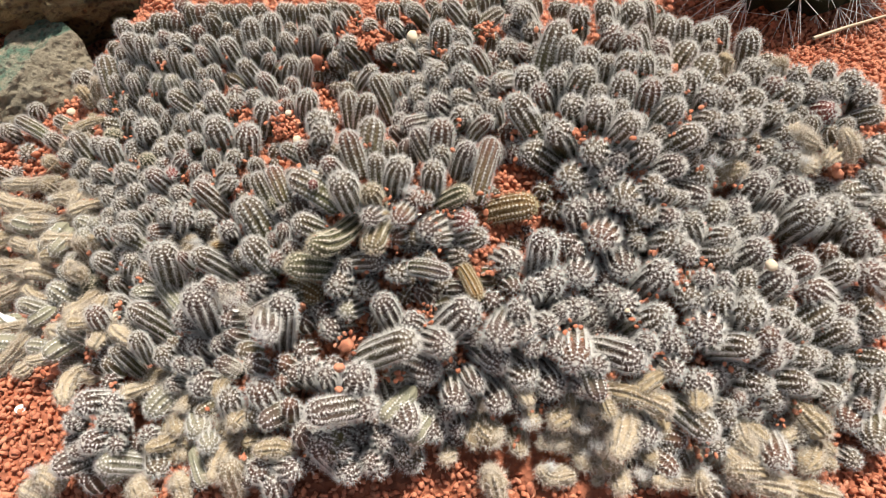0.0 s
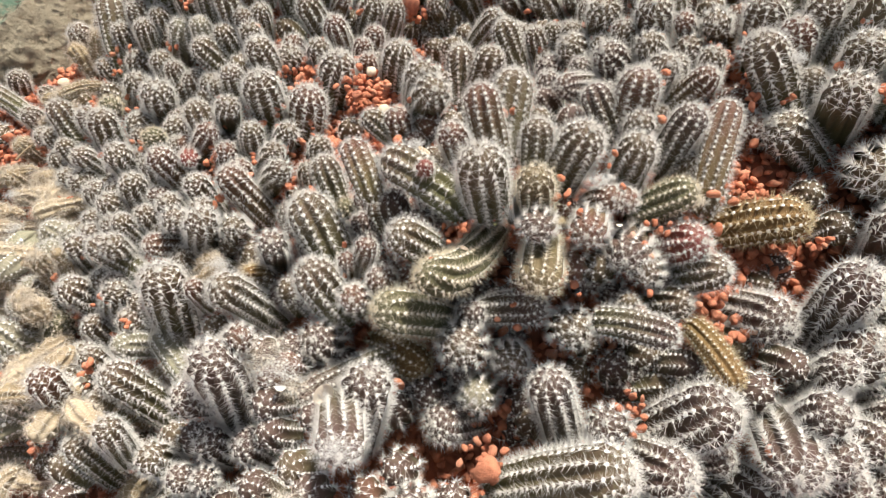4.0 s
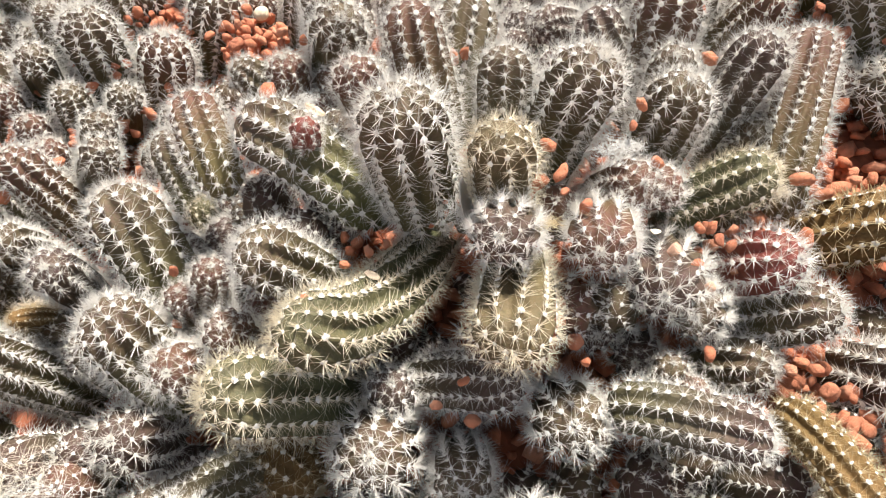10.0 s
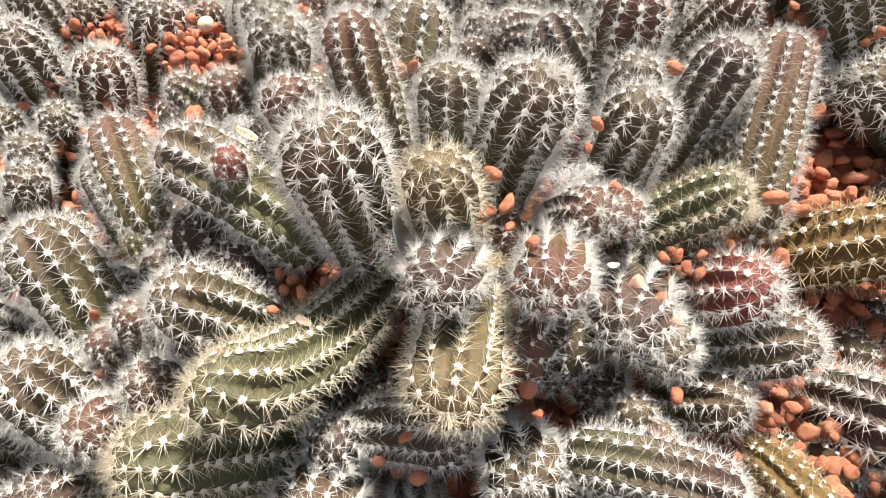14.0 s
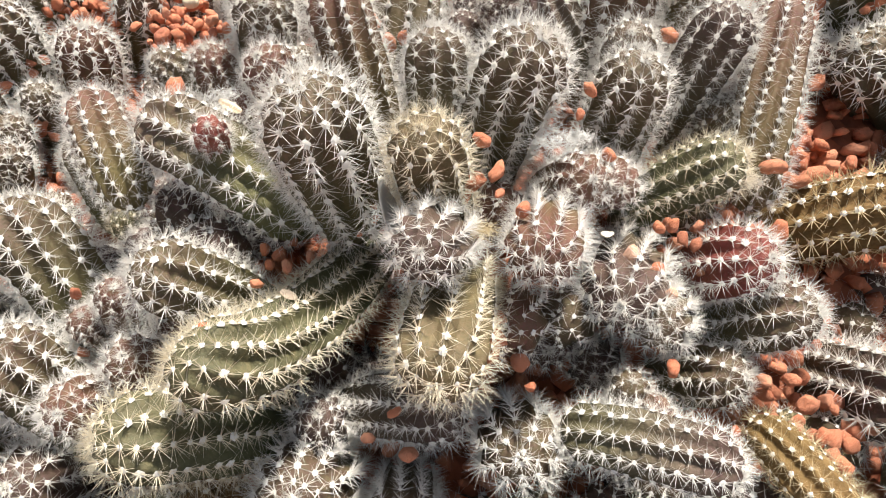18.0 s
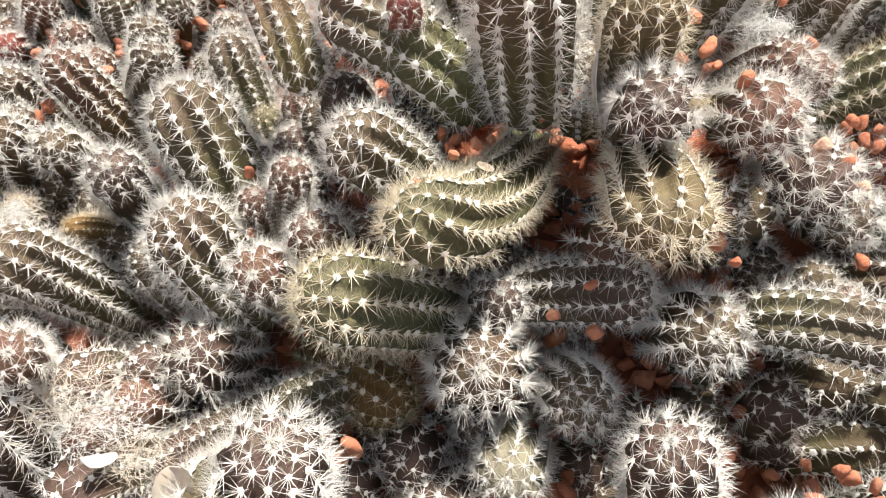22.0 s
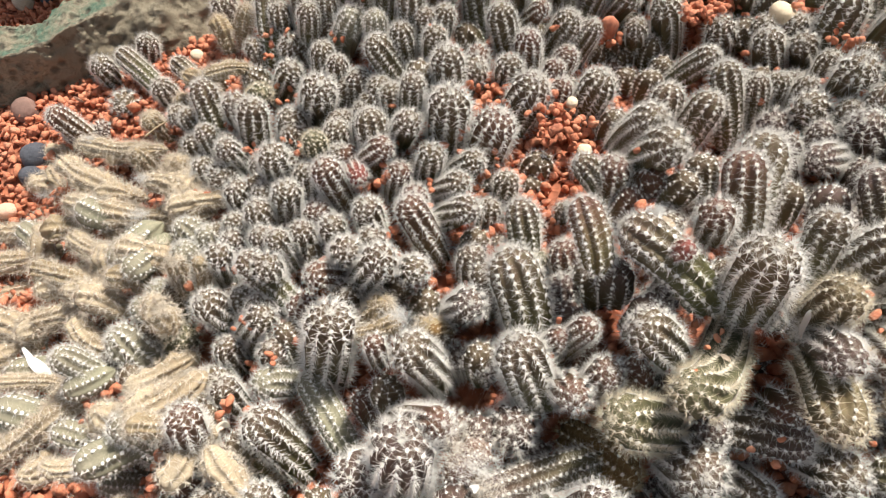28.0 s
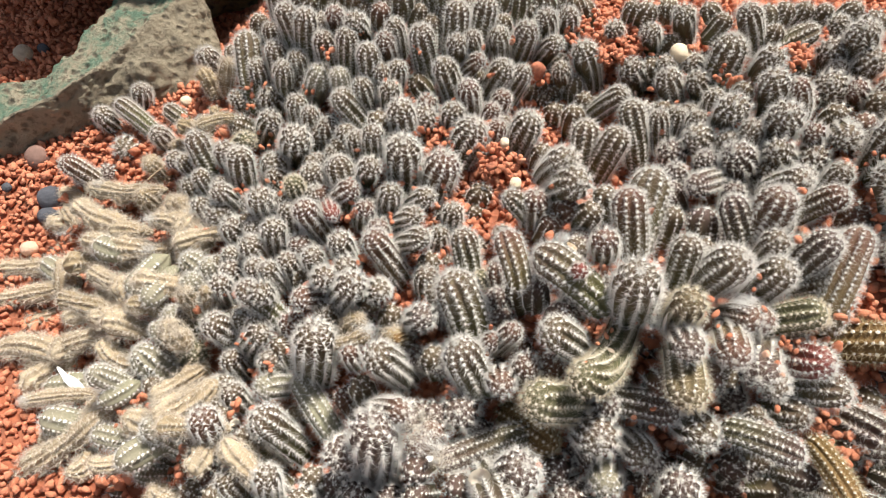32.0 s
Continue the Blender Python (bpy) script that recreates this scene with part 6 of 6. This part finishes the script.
def ridge_rock():
    """A leaning ridge: stations along it give the foot of its porous face, its crest and the back of its green slope."""
    foot = np.array([(-0.53, 0.295, -0.01), (-0.433, 0.351, 0.010), (-0.413, 0.363, 0.012), (-0.397, 0.376, 0.014), (-0.377, 0.391, 0.016), (-0.345, 0.411, 0.022), (-0.314, 0.434, 0.028), (-0.304, 0.447, 0.030)])
    crest = np.array([(-0.52, 0.305, 0.020), (-0.424, 0.358, 0.034), (-0.408, 0.369, 0.038), (-0.387, 0.384, 0.044), (-0.370, 0.407, 0.050), (-0.356, 0.430, 0.055), (-0.341, 0.462, 0.060), (-0.320, 0.479, 0.060)])
    back = np.array([(-0.54, 0.335, 0.015), (-0.444, 0.387, 0.030), (-0.427, 0.399, 0.033), (-0.413, 0.412, 0.036), (-0.399, 0.427, 0.044), (-0.394, 0.443, 0.050), (-0.387, 0.481, 0.056), (-0.352, 0.503, 0.056)])
    down = np.array((0.0, 0.0, -0.07))
    ring = [foot + down, foot, crest, back, back + down + np.array((-0.02, 0.02, 0.0))]
    n, m = 150, 44
    at = np.linspace(0, 7, n)
    lines = [np.stack([np.interp(at, np.arange(8), q[:, c]) for c in range(3)], 1) for q in ring]
    rows, green = [], []
    for k in range(4):
        w = np.linspace(0, 1, m, endpoint=False)
        for u in w:
            rows.append(lines[k] * (1 - u) + lines[k + 1] * u)
            green.append(np.full(n, min(1.0, u * 8) if k == 2 else 1.0 if k == 3 else 0.0))
    grid = np.stack(rows, 1)
    mid = grid.mean(1, keepdims=True)
    end = np.clip((7 - at) / 0.25, 0, 1)[:, None, None] ** 0.5
    grid = mid + (grid - mid) * (0.25 + 0.75 * end)
    m = grid.shape[1]
    out = unit(grid - mid)
    v = grid.reshape(-1, 3)
    o = out.reshape(-1, 3)
    d = np.empty(len(v))
    g = np.stack(green, 1).reshape(-1)
    for k, p in enumerate(v):
        q = Vector(p)
        d[k] = 0.006 * noise.fractal(q * 32, 0.9, 2.1, 5) + 0.0014 * noise.fractal(q * 160, 0.8, 2.1, 3)
        cell = noise.voronoi(q * 170 + 0.6 * noise.noise_vector(q * 60))[0][0]
        d[k] -= (0.008 if noise.noise(q * 34) > -0.1 else 0.003) * max(0.0, 0.36 - cell) * (1 - 0.7 * g[k])
    v = v + o * d[:, None]
    i = (np.arange(n - 1)[:, None] * m + np.arange(m - 1)).ravel()
    f = np.stack([i, i + 1, i + m + 1, i + m], 1)
    cap = np.concatenate([v, v[-m:].mean(0, keepdims=True)])
    last = (n - 1) * m + np.arange(m - 1)
    f = np.concatenate([f, np.stack([last, last + 1, np.full(m - 1, len(v)), np.full(m - 1, len(v))], 1)[:, :4]])
    me = bpy.data.meshes.new("lava_rock")
    me.from_pydata(cap.tolist(), [], [tuple(q) if q[2] != q[3] else tuple(q[:3]) for q in f.tolist()])
    me.attributes.new("green", "FLOAT", "POINT").data.foreach_set("value", np.append(g, 0.0).astype(np.float32))
    for p in me.polygons:
        p.use_smooth = True
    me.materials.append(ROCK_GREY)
    return tagged(new("lava_rock", me), "porous grey-brown lava rock with a green weathered slope", "rock")


ridge_rock()
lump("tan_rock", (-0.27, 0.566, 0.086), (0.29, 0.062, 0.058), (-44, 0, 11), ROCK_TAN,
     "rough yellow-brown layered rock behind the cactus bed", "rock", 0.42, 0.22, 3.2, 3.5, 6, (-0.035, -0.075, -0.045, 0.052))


def pebble(x, y, z, size, mat, label):
    """A rounded pebble, in tenths of a millimetre."""
    size *= 0.5e-4
    return lump("pebble", (x * 1e-4, y * 1e-4, z * 1e-4), (size, size * 0.85, size * 0.7), (rs.uniform(-20, 20), rs.uniform(-20, 20), rs.uniform(0, 180)),
                mat, label, "pebble", 0.22, 0.0, 6.0, 2.4, 3)


def husk(x, y, z, length, width, turn, curl, mat, label):
    """A thin dry flake, curled and tapering to its ends, in tenths of a millimetre."""
    n, t = 11, 2.0
    v = []
    for side in (0, 1):
        for k in range(n):
            u = k / (n - 1)
            half = 0.5 * width * math.sin(math.pi * (0.08 + 0.84 * u)) ** 0.7
            a = (u - 0.5) * curl
            cx = math.sin(a) / max(curl, 0.01) * length
            cz = (1 - math.cos(a)) / max(curl, 0.01) * length
            for e in (-1, 0, 1):
                v.append((cx, e * half, cz + (0.25 * half if e else 0) + side * t + rs.uniform(-1, 1)))
    f = []
    for side in (0, 1):
        o = side * 3 * n
        for k in range(n - 1):
            for e in (0, 1):
                q = [o + 3 * k + e, o + 3 * k + e + 1, o + 3 * k + e + 4, o + 3 * k + e + 3]
                f.append(q if side else q[::-1])
    for k in range(n - 1):
        for e in (0, 2):
            f.append([3 * k + e, 3 * k + e + 3, 3 * n + 3 * k + e + 3, 3 * n + 3 * k + e])
    ob = tagged(new("dry_husk", raw_mesh("dry_husk", np.array(v) * 1e-4, f, mat, True)), label, "husk")
    ob.matrix_basis = pose(x * 1e-4, y * 1e-4, z * 1e-4, *turn)
    return ob


def fluff(x, y, z, size, mat, label):
    """A tuft of fine tangled hairs, in tenths of a millimetre."""
    k = 300
    root = rs.normal(size=(k, 3)) * np.array((0.24, 0.16, 0.07)) * size * 1e-4
    a = needles(root, unit(rs.normal(size=(k, 3)) * np.array((1.0, 0.8, 0.5))), rs.uniform(0.15, 0.5, k) * size * 1e-4, np.full(k, 0.00004))
    ob = tagged(new("fluff_tuft", raw_mesh("fluff_tuft", a[0], a[1], mat)), label, "fluff")
    ob.location = (x * 1e-4, y * 1e-4, z * 1e-4)
    return ob


def twig(points, thick):
    """A thin dry twig through a few places in metres."""
    cu = bpy.data.curves.new("twig", "CURVE")
    cu.dimensions, cu.bevel_depth, cu.bevel_resolution = "3D", thick, 2
    sp = cu.splines.new("POLY")
    sp.points.add(len(points) - 1)
    for k, p in enumerate(points):
        sp.points[k].co = (*p, 1)
        sp.points[k].radius = 1 - 0.5 * k / len(points)
    cu.materials.append(TWIG)
    return tagged(new("twig", cu), "thin dry twig lying on the gravel", "twig")


pebble(-4040, 3560, 130, 154, PEBBLE_BROWN, "smooth round brown pebble lying on the gravel")
pebble(-3830, 3296, 82, 182, PEBBLE_DARK, "dark slate-grey stone lying on the gravel")
pebble(-3791, 3172, 60, 138, PEBBLE_DARK, "dark slate-grey stone lying on the gravel")
pebble(-4110, 3303, 118, 63, PEBBLE_DARK, "small dark slate chip on the gravel")
pebble(-3837, 2960, 4, 102, PEBBLE_PINK, "pale reddish stone on the gravel")
pebble(-223, 4139, 1002, 122, PEBBLE_WHITE, "smooth cream pebble among red chips")
pebble(-1034, 3168, 883, 68, PEBBLE_WHITE, "small cream pebble between stems")
pebble(-1109, 3371, 944, 55, PEBBLE_WHITE, "small cream pebble between stems")
pebble(-3167, 4016, 326, 80, PEBBLE_WHITE, "small grey-cream pebble on red chips")
pebble(-4710, 4560, 80, 140, PEBBLE_TAN, "flat pale stone on the gravel")
pebble(-4600, 4640, 75, 80, PEBBLE_DARK, "small grey stone on the gravel")
pebble(1930, 2024, 1028, 73, PEBBLE_WHITE, "small cream pebble lodged on stems")
pebble(244, 2539, 1019, 79, PEBBLE_WHITE, "small cream pebble lodged on stems")
pebble(1087, 1810, 867, 33, PEBBLE_WHITE, "tiny cream pebble between stems")
husk(-3215, 2206, 6, 184, 29, (0, 12, -35), 0.3, WHITE_FLUFF, "white dry sliver lying on the gravel")
husk(-1246, 1825, 830, 80, 24, (20, 60, 60), 1.2, WHITE_FLUFF, "curled white papery flake beside a stem")
husk(-1052, 1764, 955, 100, 55, (40, -50, 20), 0.8, PAPER, "pale dried petal caught on a stem")
husk(-482, 2305, 1215, 130, 52, (20, 75, 10), 0.6, WHITE_FLUFF, "pale papery flap standing between stems")
husk(-2815, 1495, 75, 75, 56, (30, 25, 50), 1.6, WHITE_FLUFF, "white papery flake on the gravel")
husk(-3155, 2180, 30, 165, 50, (0, 5, -25), 0.3, WHITE_FLUFF, "white dry sliver on the gravel")
husk(-2060, 1925, 628, 60, 30, (70, 0, 30), 2.6, PAPER, "curled straw-coloured husk beside a stem")
husk(-800, 2640, 1150, 50, 18, (30, 20, -20), 0.9, TWIG, "pale dried husk between stems")
husk(-640, 2225, 1112, 30, 14, (15, 5, -25), 0.15, PEBBLE_TAN, "small tan bark flake on a stem")
husk(-3742, 3650, 185, 108, 32, (0, 60, 100), 0.4, PAPER, "pale dry husk on the gravel")
husk(-141, 2287, 1175, 33, 10, (20, 30, 30), 0.9, PAPER, "straw-coloured dry flower remnant on gravel")
fluff(-166, 2448, 1235, 44, WHITE_FLUFF, "white cottony fluff caught between stems")
fluff(178, 2480, 1090, 60, SPINE_DRY, "cream woolly tuft on a withered bud")
fluff(-338, 2252, 1234, 39, SPINE_YELLOW, "straw-coloured tangle of dry fibres")
fluff(-1250, 1885, 850, 170, WHITE_FLUFF, "white tangle of shed cactus hairs")
fluff(-1205, 1850, 800, 150, SPINE_DRY, "cream tuft of matted dry hairs")
fluff(-1300, 1925, 880, 210, SPINE_DRY, "cream tuft of matted dry hairs")
fluff(-470, 2320, 1180, 110, WHITE_FLUFF, "white cottony fluff between stems")
fluff(-832, 2693, 1135, 66, WHITE_FLUFF, "white cottony fluff between stems")
fluff(-2935, 2867, 337, 104, WHITE_FLUFF, "white cottony tuft on a dried stem")
fluff(-3213, 2720, 213, 92, WHITE_FLUFF, "white cottony tuft on a dried stem")
fluff(-3662, 2719, -29, 111, WHITE_FLUFF, "white cottony tuft on a dried stem")
fluff(-2744, 3063, 451, 73, WHITE_FLUFF, "white cottony tuft on a dried stem")
fluff(1686, 2672, 1216, 140, WHITE_FLUFF, "white cottony fluff between stems")
fluff(583, 3030, 1301, 80, WHITE_FLUFF, "white cottony seed tuft on a stem")
fluff(-214, 2413, 1257, 87, WHITE_FLUFF, "white cottony tuft between stems")
fluff(-958, 1530, 1131, 120, WHITE_FLUFF, "white cottony tuft on a stem")
fluff(-1696, 1524, 442, 175, SPINE_DRY, "cream tuft of matted dry hairs")
fluff(-1141, 1441, 891, 157, SPINE_DRY, "cream tuft of matted dry hairs")
fluff(-1308, 1247, 619, 130, SPINE_DRY, "cream tuft of matted dry hairs")
for tip, foot, r, kind in PLANTED:      # wool shed over the dried stems
    if kind in "yd" and rs.rand() < 0.5:
        at = (tip + (foot - tip) * rs.uniform(0.0, 0.8) + np.array((0, 0, r * rs.uniform(0.5, 0.9)))) * 1e4
        fluff(*at, rs.uniform(70, 130), WHITE_FLUFF if rs.rand() < 0.45 else SPINE_DRY, "tuft of matted pale hairs on a dried stem")
twig([(-0.3096, 0.3293, 0.0390), (-0.3051, 0.3337, 0.0417), (-0.2998, 0.3377, 0.0441)], 0.000485278)
twig([(0.2607, 0.3746, 0.1298), (0.2846, 0.3812, 0.1343), (0.3116, 0.3877, 0.1387)], 0.00139116)

# ---- large dark cactus behind the gravel ----
def barrel_cactus(where, radius):
    ob = tagged(new("barrel_cactus"), "dark green round cactus with long white spines", "cactus")
    ob.location = where
    base, tip = np.array((0.0, 0.0, -0.02)), np.array((0.0, 0.0, radius * 1.7))
    body, wool, spine = stem_shape(base, (base + tip) / 2, tip, radius, 16, 0.16, 1, False, 0.0)
    part("body", raw_mesh("body", body[0], body[1], DARK_GREEN, True, body[2]), ob)
    roots = wool[0].reshape(-1, 6, 3).mean(1)
    roots = roots[roots[:, 2] > 0.0]
    ways = unit(roots - np.array((0, 0, radius * 0.6)))
    k = 7
    rt = np.repeat(roots, k, axis=0)
    way = unit(np.repeat(ways, k, axis=0) + rs.normal(size=rt.shape) * 0.55)
    s = needles(rt, way, radius * rs.uniform(0.25, 0.70, len(rt)), np.full(len(rt), 0.00038))
    part("spine_coat", raw_mesh("spine_coat", s[0], s[1], SPINE), ob, "long white spines")
    return ob


barrel_cactus((0.33, 0.58, 0.03), 0.10)
